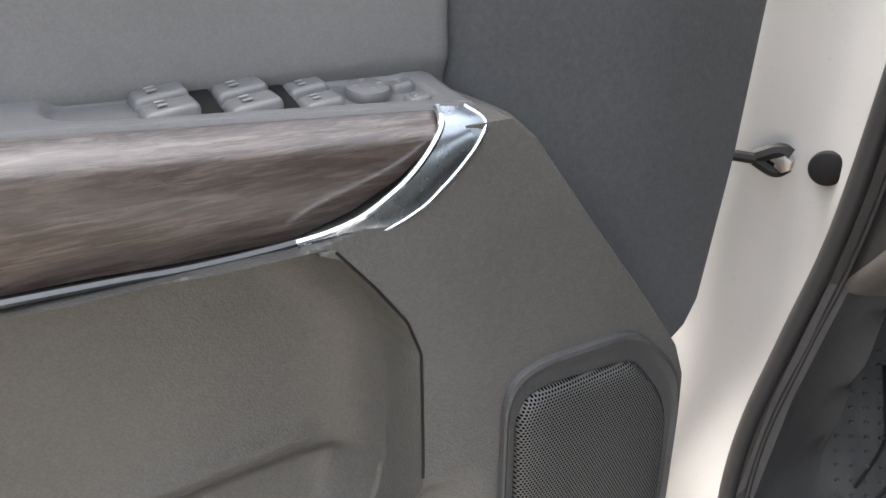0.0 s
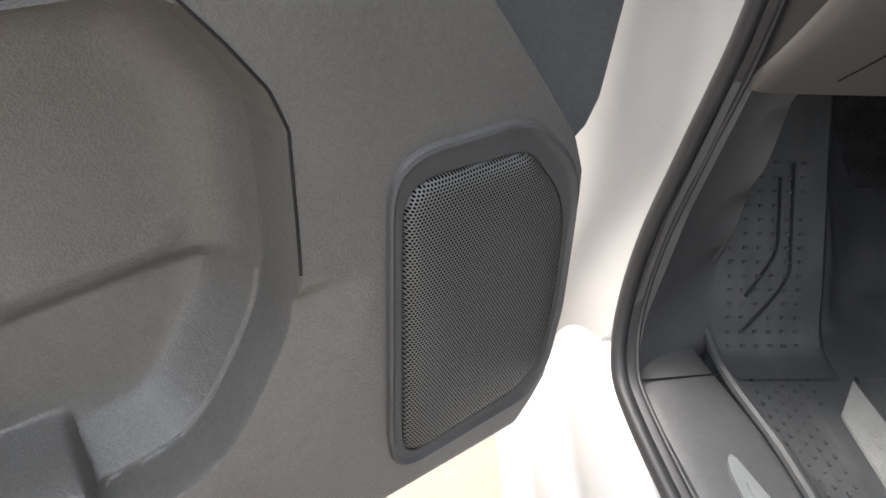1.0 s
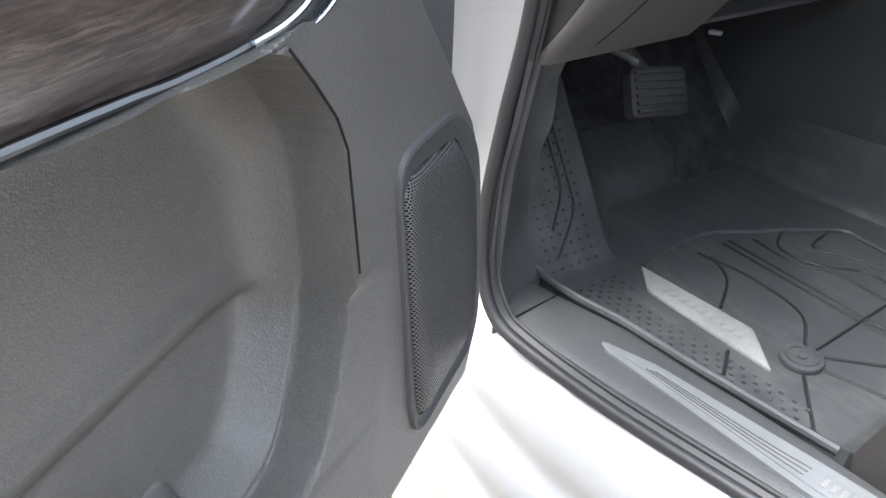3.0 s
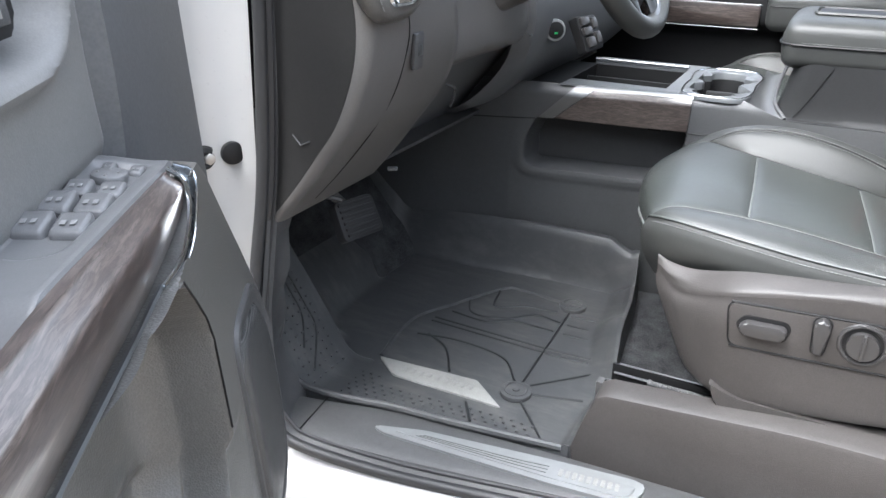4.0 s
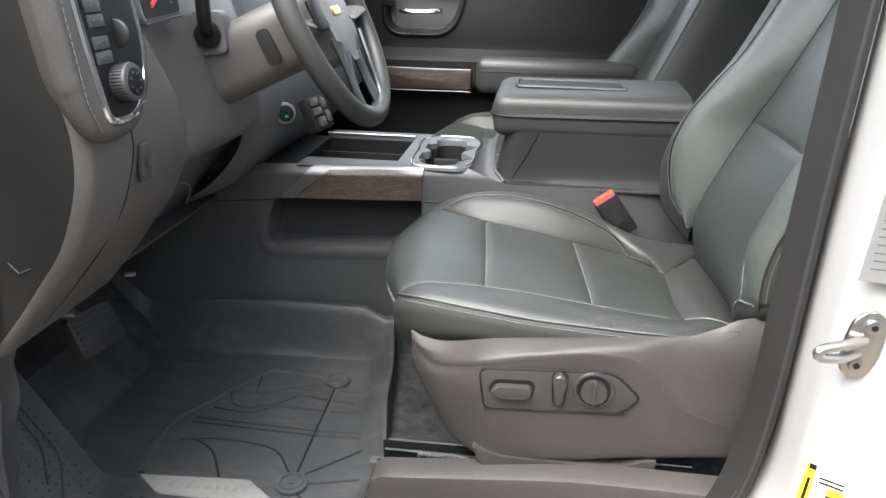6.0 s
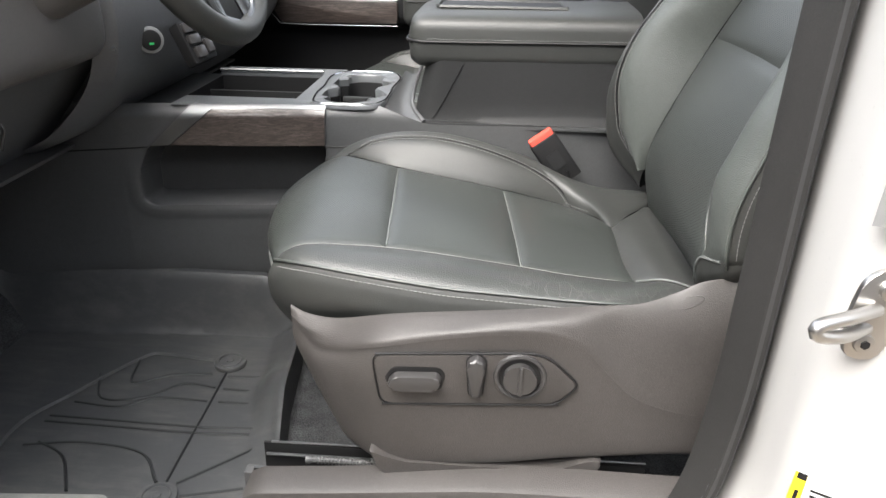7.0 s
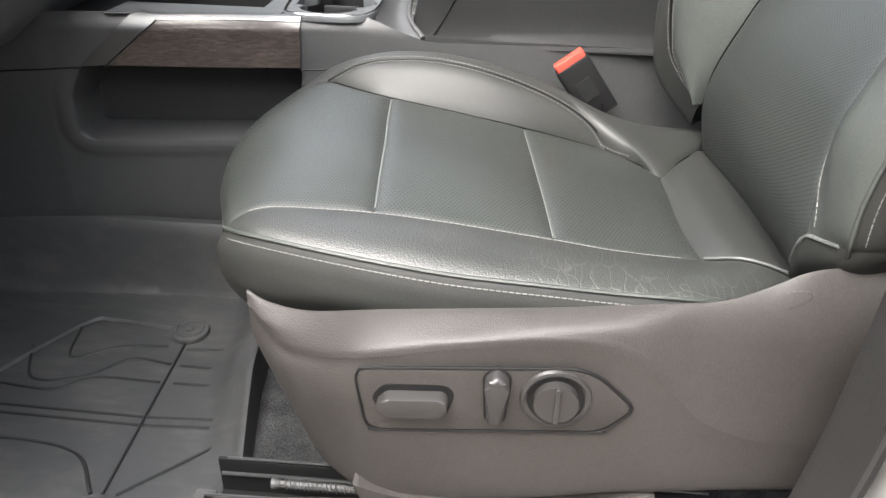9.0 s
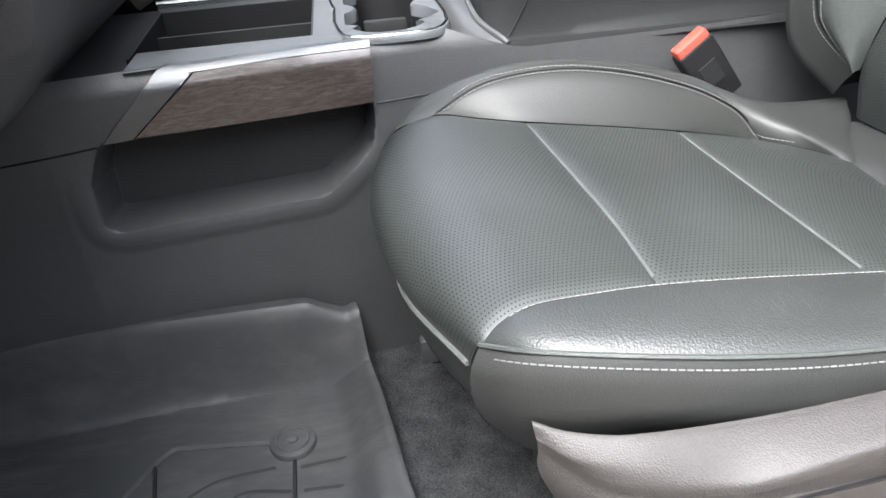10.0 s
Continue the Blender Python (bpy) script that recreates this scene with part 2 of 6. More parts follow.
def part(name, mesh_in, material, parent=None, label="", local=False, smooth=True):
    """Links a bmesh or (vertices, faces) as one mesh object under its thing."""
    mesh = bpy.data.meshes.new(name)
    if isinstance(mesh_in, tuple):
        mesh.from_pydata([tuple(map(float, v)) for v in mesh_in[0]], [], mesh_in[1])
    else:
        bmesh.ops.recalc_face_normals(mesh_in, faces=mesh_in.faces)
        mesh_in.to_mesh(mesh)
        mesh_in.free()
    mesh.polygons.foreach_set("use_smooth", [smooth] * len(mesh.polygons))
    mesh.update()
    mesh.materials.append(material)
    ob = new(name, mesh)
    if parent:
        ob.parent = parent
        if not local:
            top, m = parent, parent.matrix_basis.copy()
            while top.parent:
                m = top.parent.matrix_basis @ top.matrix_parent_inverse @ m
                top = top.parent
            ob.matrix_parent_inverse = m.inverted()
    if smooth:
        try:
            mesh.set_sharp_from_angle(angle=radians(40))
        except AttributeError:
            pass
    return tagged(ob, label)


def grid(rows, flip=False):
    """A sheet through rows of points."""
    h, w = len(rows), len(rows[0])
    verts = [p for row in rows for p in row]
    faces = []
    for i in range(h - 1):
        for j in range(w - 1):
            q = (i * w + j, i * w + j + 1, (i + 1) * w + j + 1, (i + 1) * w + j)
            faces.append(q[::-1] if flip else q)
    return verts, faces


def lay_flat(ob, rows, cols):
    """Lays a sheet of rows out by its own lengths, for patterns that follow the cloth."""
    pts = np.array([v.co[:] for v in ob.data.vertices]).reshape(rows, cols, 3)
    along = np.r_[0, np.cumsum(np.linalg.norm(np.diff(pts[:, cols // 2], axis=0), axis=1))]
    across = np.r_[0, np.cumsum(np.linalg.norm(np.diff(pts[rows // 2], axis=0), axis=1))]
    flat = np.stack([np.repeat(along, cols), np.tile(across, rows)], 1)
    which = np.zeros(len(ob.data.loops), np.int32)
    ob.data.loops.foreach_get("vertex_index", which)
    ob.data.uv_layers.new(name="flat").data.foreach_set("uv", flat[which].ravel().astype(np.float32))
    return ob


def join(*pieces):
    verts, faces = [], []
    for v, f in pieces:
        n = len(verts)
        verts += list(v)
        faces += [tuple(i + n for i in q) for q in f]
    return verts, faces


def glide(points, n=60, closed=False):
    """A smooth curve through the points, evenly cut."""
    p = [np.array(q, float) for q in points]
    ends = [p[-1], *p, p[0], p[1]] if closed else [2 * p[0] - p[1], *p, 2 * p[-1] - p[-2]]
    fine = []
    for a, b, c, d in zip(ends, ends[1:], ends[2:], ends[3:]):
        for t in np.linspace(0, 1, 12, endpoint=False):
            fine.append(0.5 * (2 * b + (c - a) * t + (2 * a - 5 * b + 4 * c - d) * t * t + (3 * b - a - 3 * c + d) * t**3))
    fine.append(p[0] if closed else p[-1])
    fine = np.array(fine)
    length = np.r_[0, np.cumsum(np.linalg.norm(np.diff(fine, axis=0), axis=1))]
    at = np.linspace(0, length[-1], n, endpoint=not closed)
    return np.stack([np.interp(at, length, fine[:, k]) for k in range(fine.shape[1])], 1)


def tube(points, r, seg=8, closed=False, n=None, flat=1.0, smooth=True):
    """A round cord along the points."""
    pts = glide(points, n or 10 * len(points), closed) if smooth else np.array(points, float)
    m = len(pts)
    verts, faces = [], []
    side = None
    for i in range(m):
        ahead = pts[(i + 1) % m] - pts[i - 1] if closed or 0 < i < m - 1 else (pts[1] - pts[0] if i == 0 else pts[-1] - pts[-2])
        ahead = ahead / (np.linalg.norm(ahead) + 1e-9)
        if side is None:
            ref = np.array((0, 0, 1.0)) if abs(ahead[2]) < 0.9 else np.array((1.0, 0, 0))
            side = np.cross(ahead, ref)
        side = side - ahead * (side @ ahead)
        side /= np.linalg.norm(side) + 1e-9
        up = np.cross(side, ahead)
        for k in range(seg):
            a = 2 * math.pi * k / seg
            verts.append(pts[i] + r * (math.cos(a) * side + flat * math.sin(a) * up))
    for i in range(m if closed else m - 1):
        j = (i + 1) % m
        for k in range(seg):
            l = (k + 1) % seg
            faces.append((i * seg + k, i * seg + l, j * seg + l, j * seg + k))
    if not closed:
        faces += [tuple(range(seg))[::-1], tuple((m - 1) * seg + k for k in range(seg))]
    return verts, faces


def rounded(points, r, n=5):
    """A polygon with its corners rounded."""
    out, p = [], [np.array(q, float) for q in points]
    for a, b, c in zip([p[-1], *p[:-1]], p, [*p[1:], p[0]]):
        la, lc = np.linalg.norm(a - b), np.linalg.norm(c - b)
        s, e = b + (a - b) * min(r, la * 0.48) / la, b + (c - b) * min(r, lc * 0.48) / lc
        for t in np.linspace(0, 1, n):
            out.append((1 - t) ** 2 * s + 2 * t * (1 - t) * b + t * t * e)
    return out


def prism(outline, low, high, bevel=0.0, m=None, seg=2, at=None):
    """An outline in the first two axes, raised along the third, with its upper rim rounded; at maps (a, b, c) to a place."""
    bm = bmesh.new()
    base = [bm.verts.new((p[0], p[1], low)) for p in outline]
    bm.faces.new(base)
    top = [bm.verts.new((p[0], p[1], high)) for p in outline]
    cap = bm.faces.new(top[::-1])
    k = len(base)
    for i in range(k):
        bm.faces.new((base[i], base[(i + 1) % k], top[(i + 1) % k], top[i]))
    if bevel:
        bmesh.ops.bevel(bm, geom=list(cap.edges), offset=bevel, segments=seg, profile=0.5, affect="EDGES", clamp_overlap=True)
    if at:
        for v in bm.verts:
            v.co = Vector(at(*v.co))
    if m:
        bmesh.ops.transform(bm, matrix=m, verts=bm.verts)
    return bm


def block(centre, size, bevel=0.004, turn=(0, 0, 0), seg=2):
    bm = bmesh.new()
    bmesh.ops.create_cube(bm, size=1.0)
    bmesh.ops.scale(bm, vec=size, verts=bm.verts)
    if bevel:
        bmesh.ops.bevel(bm, geom=bm.edges[:], offset=min(bevel, min(size) * 0.45), segments=seg, profile=0.5, affect="EDGES", clamp_overlap=True)
    bmesh.ops.transform(bm, matrix=pose(*centre, *turn), verts=bm.verts)
    return bm


def drum(centre, r, height, turn=(0, 0, 0), bevel=0.002, seg=32, r2=None):
    bm = bmesh.new()
    bmesh.ops.create_cone(bm, cap_ends=True, segments=seg, radius1=r, radius2=r if r2 is None else r2, depth=height)
    if bevel:
        bmesh.ops.bevel(bm, geom=[e for e in bm.edges if abs(e.verts[0].co.z - e.verts[1].co.z) < 1e-6], offset=bevel, segments=2, profile=0.5, affect="EDGES")
    bmesh.ops.transform(bm, matrix=pose(*centre, *turn), verts=bm.verts)
    return bm


def smooth01(x, lo, hi):
    t = np.clip((np.asarray(x, float) - lo) / (hi - lo), 0, 1)
    return t * t * (3 - 2 * t)


def inside_by(px, py, outline):
    """How far each place lies inside a polygon (outside: minus)."""
    px, py = np.asarray(px, float), np.asarray(py, float)
    best, odd = np.full(px.shape, 9.0), np.zeros(px.shape, bool)
    for (ax, ay), (bx, by) in zip(outline, [*outline[1:], outline[0]]):
        dx, dy = bx - ax, by - ay
        t = np.clip(((px - ax) * dx + (py - ay) * dy) / (dx * dx + dy * dy + 1e-12), 0, 1)
        best = np.minimum(best, np.hypot(px - ax - t * dx, py - ay - t * dy))
        cross = (ay > py) != (by > py)
        with np.errstate(divide="ignore", invalid="ignore"):
            odd ^= cross & (px < (py - ay) * dx / (dy if dy else 1e-12) + ax)
    return np.where(odd, best, -best)


def stitches(path, length=0.0042, gap=0.0014, width=0.0014, tall=0.0011):
    """Short thread dashes along a path."""
    pts = np.array(path, float)
    run = np.r_[0, np.cumsum(np.linalg.norm(np.diff(pts, axis=0), axis=1))]
    spot = lambda s: np.array([np.interp(s, run, pts[:, k]) for k in range(3)])  # noqa: E731
    pieces, s = [], 0.0
    while s + length < run[-1]:
        pieces.append(tube([spot(s), spot(s + length / 2), spot(s + length)], width / 2, 5, n=3, flat=tall / width, smooth=False))
        s += length + gap
    return join(*pieces)

# ---- ground and cab shell ----
ground = part("ground", grid([[(x, y, 0.0) for x in (-400, -6, 6, 400)] for y in (-400, -6, 6, 400)], True), GROUND)
tagged(ground, "pale beige concrete ground beside the truck", "ground", kind="structure")
for i in range(-3, 2):
    for j in range(-2, 2):
        slab = prism(rounded([(i * 0.9 + 0.72, j * 0.9 + 0.22), (i * 0.9 + 1.61, j * 0.9 + 0.22), (i * 0.9 + 1.61, j * 0.9 + 1.11), (i * 0.9 + 0.72, j * 0.9 + 1.11)], 0.01, 2), -0.02, 0.02, 0.004)
        part("paving_slab", slab, GROUND, ground)

floor = part("floor", join(grid([[(x, y0 + (2.15 - y0) * k, 0.572) for x, y0 in ((-0.80, 0.32), (-0.45, 0.33), (-0.2, 0.40), (0.6, 0.44), (1.7, 0.44))] for k in (0.0, 0.5, 1.0)]), grid([[(-0.80, y, 0.572), (-1.0, y, 0.80), (-1.16, y, 1.0), (-1.2, y, 1.34)] for y in (0.36, 1.2, 2.15)], True)), PILE)
tagged(floor, "black cut-pile carpet on the cab floor", "carpet", kind="structure")


def wall(name, corners, thick, material, label):
    """A flat slab with an outline in the xz or xy plane."""
    ob = part(name, join(*corners), material)
    return tagged(ob, label, "wall", kind="structure")


def slabbox(x0, x1, y0, y1, z0, z1):
    v = [(x, y, z) for x in (x0, x1) for y in (y0, y1) for z in (z0, z1)]
    return v, [(0, 1, 3, 2), (4, 6, 7, 5), (0, 4, 5, 1), (2, 3, 7, 6), (0, 2, 6, 4), (1, 5, 7, 3)]


wall("wall_passenger", [slabbox(-1.25, 1.7, 2.16, 2.2, 0.5, 1.42), slabbox(-1.25, -0.75, 2.16, 2.2, 1.42, 1.5), slabbox(0.42, 0.6, 2.16, 2.2, 1.42, 1.9)], 0, GRAPHITE, "dark passenger side of the cab with window openings")
wall("wall_rear", [slabbox(1.7, 1.74, 0.3, 2.2, 0.5, 1.45)], 0, GRAPHITE, "dark back wall of the cab under the rear window")
wall("wall_driver_rear", [slabbox(0.62, 1.7, 0.36, 0.40, 0.5, 1.42)], 0, GRAPHITE, "closed rear side of the cab behind the pillar")
wall("wall_front", [slabbox(-1.28, -1.22, 0.25, 2.2, 0.4, 1.32)], 0, DASH_HAZE, "dark firewall of the cab ahead of the pedals")
# added wall, out of view: cuts low light from the open side
wall("wall_sky_block", [slabbox(-14.0, 14.0, -3.7, -3.4, 0.0, 3.6)], 0, SKY_BLOCK, "plain grey wall added out of view to block the low sky")
# unseen roof; the gap ahead of and over the driver is made to admit sky light
ceiling = part("ceiling", join(slabbox(0.20, 1.74, 0.32, 2.2, 1.90, 1.94), slabbox(-0.20, 0.20, 1.02, 2.2, 1.90, 1.94)), LINER)
tagged(ceiling, "unseen pale grey cab headliner, cut open over the driver for light", "ceiling", kind="structure")

# ---- truck body round the door opening ----
body = thing("truck_body", (0.0, 0.3, 0.0), "white painted truck body around the open driver doorway", "truck body")
rows = []
for z in np.linspace(0.40, 1.75, 40):
    s = -0.058 * (z - 1.05)
    d = 0.10 * smooth01(0.86 - z, 0, 0.30)
    sec = glide([(-0.93 - s, 0.09, z), (-0.815 - s, 0.19 - d * 0.2, z), (-0.765 - s, 0.238 - d * 0.4, z), (-0.748 - s, 0.288 - d * 0.6, z), (-0.722 - s, 0.310 - d * 0.6, z), (-0.694 - s, 0.322 - d * 0.6, z)], 26)
    rows.append(list(sec))
a_panel = part("pillar_panel", grid(rows), PAINT, body, "white painted hinge pillar of the doorway")
for z, y in ((1.052, 0.306), (1.328, 0.308)):
    s = -0.058 * (z - 1.05)
    part("rubber_plug", drum((-0.7235 - s, y, z), 0.0175, 0.010, (90, 0, 60), 0.003), BLACK, a_panel, "black round rubber plug")
strap = join(tube([(-0.80, 0.13, 1.055), (-0.76, 0.2, 1.054), (-0.742, 0.245, 1.053)], 0.006, 8), tube([(-0.744, 0.243, 1.055), (-0.738, 0.262, 1.064), (-0.733, 0.272, 1.06)], 0.008, 8), tube([(-0.744, 0.243, 1.052), (-0.737, 0.262, 1.043), (-0.733, 0.272, 1.05)], 0.007, 8))
strap_ob = part("check_strap", strap, BLACK, body, "dark metal door check strap with its bolt")
part("bolt", drum((-0.733, 0.268, 1.053), 0.009, 0.016, (90, 0, 60), 0.002, 6), STEEL, strap_ob)

rock = [(0.292, 0.578), (0.270, 0.560), (0.240, 0.545), (0.222, 0.515), (0.218, 0.478), (0.196, 0.462), (0.182, 0.440), (0.178, 0.405), (0.160, 0.390), (0.150, 0.360), (0.165, 0.300), (0.26, 0.27)]
sec = glide([(y, z, 0) for y, z in rock], 60)
rows = []
for x in np.linspace(-0.80, 1.2, 48):
    lift = 0.165 * max(0.0, x + 0.45) * float(1 - 0.4 * smooth01(x, 0.3, 1.2))
    rows.append([(x, y + lift, z + 0.02 * float(smooth01(-x, 0.52, 0.76))) for y, z, _ in sec])
part("rocker_panel", grid(rows, True), PAINT, body, "white painted rocker panel with pressed ridges")

rows = []
for z in np.linspace(0.50, 1.75, 36):
    s = 0.04 * (z - 1.05) - 0.10 * smooth01(0.86 - z, 0.0, 0.32) ** 1.3
    rows.append(list(glide([(0.390 + s, 0.48, z), (0.385 + s, 0.44, z), (0.386 + s, 0.40, z), (0.392 + s, 0.358, z), (0.425 + s * 0.8, 0.338, z), (0.50 + s * 0.5, 0.332, z), (0.525 + s * 0.5, 0.322, z), (0.54 + s * 0.5, 0.29, z), (0.60, 0.275, z), (0.70, 0.272, z)], 34)))
part("pillar_panel", grid(rows, True), PAINT, body, "white painted latch pillar of the doorway")

seal = [(-0.640, 0.322, 1.62), (-0.648, 0.318, 1.42), (-0.664, 0.314, 1.15), (-0.678, 0.310, 1.0), (-0.692, 0.296, 0.88), (-0.694, 0.276, 0.76), (-0.682, 0.266, 0.67), (-0.652, 0.262, 0.612), (-0.60, 0.266, 0.590), (-0.45, 0.290, 0.578), (-0.25, 0.326, 0.580), (0.0, 0.372, 0.584), (0.18, 0.402, 0.60), (0.275, 0.424, 0.66), (0.336, 0.440, 0.76), (0.359, 0.446, 0.88), (0.367, 0.448, 1.02), (0.373, 0.450, 1.20), (0.381, 0.450, 1.40), (0.390, 0.450, 1.62)]
seal_ob = part("door_seal", tube(seal, 0.0095, 12, n=220), RUBBER, body, "black rubber door seal around the opening")
inner = [(x + (0.010 if x < -0.6 else -0.012 if x > 0.2 else 0.0), y + (0.018 if x < 0.2 else 0.018), z + (0.010 if z < 0.62 else 0.0)) for x, y, z in seal[:13]]
part("seal_lip", tube(inner, 0.0030, 8, n=220), RUBBER, seal_ob)
part("seal_web", grid([list(glide([a, (a + b) / 2 + np.array((0, 0.003, 0)), b], 5)) for a, b in zip(glide(seal[:13], 120), glide(inner, 120))]), RUBBER, seal_ob)
part("pillar_trim", grid([[(x - a, y + c, z) for a, c in ((-0.004, -0.010), (0.006, -0.008), (0.012, 0.000), (0.0135, 0.002), (0.0125, 0.003), (0.020, 0.012), (0.0255, 0.0195), (0.0262, 0.0225), (0.024, 0.026), (0.005, 0.05), (-0.04, 0.09))] for x, y, z in glide(seal[12:], 50)], True), END_CAP, body, "dark grey plastic pillar trim with small scuffs")

# inner trim of the foot space
kick_rows = []
for z in np.linspace(0.57, 0.95, 32):
    back = 0.03 * smooth01(z, 0.62, 0.95)
    y0 = np.interp(z, [0.60, 0.68, 0.8, 0.95], [0.278, 0.292, 0.308, 0.330])
    x0 = np.interp(z, [0.60, 0.66, 0.8, 0.95], [-0.640, -0.672, -0.682, -0.672])
    xe = np.interp(z, [0.60, 0.64, 0.68, 0.77, 0.95], [-0.69, -0.722, -0.738, -0.724, -0.69])
    kick_rows.append(list(glide([(x0 - 0.006, y0 - 0.016, z), (x0, y0, z), ((x0 + xe) / 2 - 0.004, (y0 + 0.375) / 2 - 0.006, z), (xe, 0.376, z), (xe - 0.02, 0.392, z), (xe - 0.3, 0.40, z), (-1.2, 0.40, z)], 30)))
part("kick_panel", grid(kick_rows), GRAPHITE, body, "dark grey plastic kick panel below the dashboard")
sill_rows = []
for x in np.linspace(-0.69, 0.36, 60):
    y0 = np.interp(x, [-0.69, -0.64, -0.60, -0.45, -0.25, 0.0, 0.36], [0.30, 0.284, 0.288, 0.310, 0.346, 0.392, 0.44])
    y1 = np.interp(x, [-0.69, -0.66, -0.57, -0.50, -0.23, 0.36], [0.372, 0.378, 0.402, 0.418, 0.442, 0.48])
    sill_rows.append([(x, y0 - 0.004, 0.586), (x, y0, 0.594), (x, y0 + 0.012, 0.599), (x, (y0 + y1) / 2, 0.600), (x, y1 - 0.018, 0.600), (x, y1 - 0.006, 0.597), (x, y1, 0.588), (x, y1 + 0.004, 0.565)])
sill = part("sill_trim", grid(sill_rows, True), GRAPHITE, body, "dark grey plastic sill trim with fine scratches")
part("trim_joint", tube([(-0.629, 0.283, 0.6005), (-0.634, 0.33, 0.6012), (-0.642, 0.386, 0.599)], 0.0014, 5, n=12), BLACK, sill)
plate_line = rounded([(-0.528, 0.352), (-0.505, 0.343), (-0.217, 0.362), (-0.104, 0.376), (-0.092, 0.420), (-0.106, 0.430), (-0.243, 0.412), (-0.447, 0.380)], 0.012, 4)
plate = part("scuff_plate", prism(plate_line, 0.596, 0.6045, 0.002), SILVER, sill, "brushed silver scuff plate with an inset badge field")
inset = rounded([(-0.490, 0.354), (-0.217, 0.372), (-0.114, 0.384), (-0.105, 0.414), (-0.243, 0.402), (-0.447, 0.372)], 0.01, 4)
part("plate_inset", prism(inset, 0.600, 0.6058, 0.0005), SILVER, plate)
for k in (0.25, 0.5, 0.75):
    part("plate_groove", tube([(-0.455 + 0.02 * k, 0.357 + 0.013 * k, 0.606), (-0.3, 0.3665 + 0.022 * k, 0.606), (-0.235, 0.371 + 0.031 * k, 0.606)], 0.0008, 5, n=12), GRAPHITE, plate)
for i in range(9):
    part("plate_mark", block((-0.215 + i * 0.0105, 0.389 + i * 0.0012, 0.606), (0.006, 0.016, 0.0012), 0.0003, (0, 0, 6)), BADGE, plate, "pale engraved letter bar")

riser_rows = []
for x in np.linspace(-0.225, 0.40, 40):
    top = 0.716 + 0.075 * (x + 0.2) - 0.02 * smooth01(x, 0.05, 0.4)
    nose = smooth01(x, -0.225, -0.185)
    face = 0.462 + 0.006 * math.sin(x * 6)
    zt = 0.60 + (top - 0.60) * nose**0.6
    riser_rows.append([(x, face - 0.004, 0.58), (x, face - 0.002, 0.60), (x, face, 0.60 + (zt - 0.60) * 0.5), (x, face, zt - 0.012 * nose), (x, face + 0.003, zt - 0.004 * nose), (x, face + 0.012, zt), (x, face + 0.045, zt + 0.002), (x, face + 0.05, zt - 0.01 * nose), (x, face + 0.052, 0.57)])
part("seat_sill_cover", grid(riser_rows, True), COVER, body, "dark grey plastic sill cover beside the seat")

striker = thing("door_striker", (0.405, 0.34, 1.05), "zinc door striker bolted to the white latch pillar", "door striker")
sm = pose(0.405, 0.3385, 1.064, 90, 0, 6)
part("plate", prism(rounded([(-0.019, -0.038), (0.010, -0.043), (0.022, -0.01), (0.022, 0.03), (0.008, 0.043), (-0.014, 0.036), (-0.022, 0.0)], 0.012, 4), 0.0, 0.005, 0.0015, sm), STEEL, striker)
loop = [(0.402, 0.336, 1.052), (0.392, 0.327, 1.053), (0.372, 0.310, 1.057), (0.352, 0.300, 1.062), (0.346, 0.298, 1.067), (0.351, 0.300, 1.072), (0.376, 0.312, 1.073), (0.404, 0.330, 1.072)]
part("loop", tube(loop, 0.0058, 10, n=40), STEEL, striker, "bright bent striker loop")
for dz in (-0.024, 0.024):
    bolt = part("bolt", drum((0.406 + dz * 0.2, 0.3315, 1.064 + dz), 0.0085, 0.005, (90, 0, 6), 0.0015), STEEL, striker)
    part("socket", drum((0.406 + dz * 0.2, 0.3285, 1.064 + dz), 0.004, 0.002, (90, 0, 6), 0, 6), BLACK, bolt)

tyre_label = thing("tyre_label", (0.405, 0.344, 0.82), "white and yellow printed tyre information label on the white pillar", "label")
lm = pose(0.3945, 0.3385, 0.846, 88, -4, -28) @ Matrix.Diagonal((1.15, 1.0, 1.0, 1.0))
part("paper", prism([(-0.024, -0.05), (0.03, -0.05), (0.03, 0.044), (-0.010, 0.05)], 0.0, 0.0006, 0, lm), PAPER, tyre_label)
part("yellow_band", prism([(-0.024, -0.05), (-0.012, -0.05), (-0.001, 0.048), (-0.010, 0.05)], 0.0006, 0.0011, 0, lm), YELLOW, tyre_label)
part("yellow_field", prism([(0.006, -0.045), (0.027, -0.045), (0.027, 0.02), (0.012, 0.024)], 0.0006, 0.0011, 0, lm), YELLOW, tyre_label)
for i in range(6):
    part("text_bar", prism([(0.010, -0.036 + i * 0.009), (0.024, -0.036 + i * 0.009), (0.024, -0.033 + i * 0.009), (0.010, -0.033 + i * 0.009)], 0.0011, 0.0014, 0, lm), BLACK, tyre_label)
part("text_bar", prism([(-0.018, -0.04), (-0.014, -0.04), (-0.006, 0.03), (-0.009, 0.03)], 0.0011, 0.0014, 0, lm), BLACK, tyre_label)
part("code_mark", prism([(-0.009, 0.043), (-0.002, 0.042), (-0.001, 0.049), (-0.008, 0.05)], 0.0011, 0.0014, 0, lm), BLACK, tyre_label)
for i in range(2):
    part("text_bar", prism([(0.002, 0.026 + i * 0.006), (0.026, 0.024 + i * 0.006), (0.026, 0.0265 + i * 0.006), (0.002, 0.0285 + i * 0.006)], 0.0006, 0.0009, 0, lm), BLACK, tyre_label)

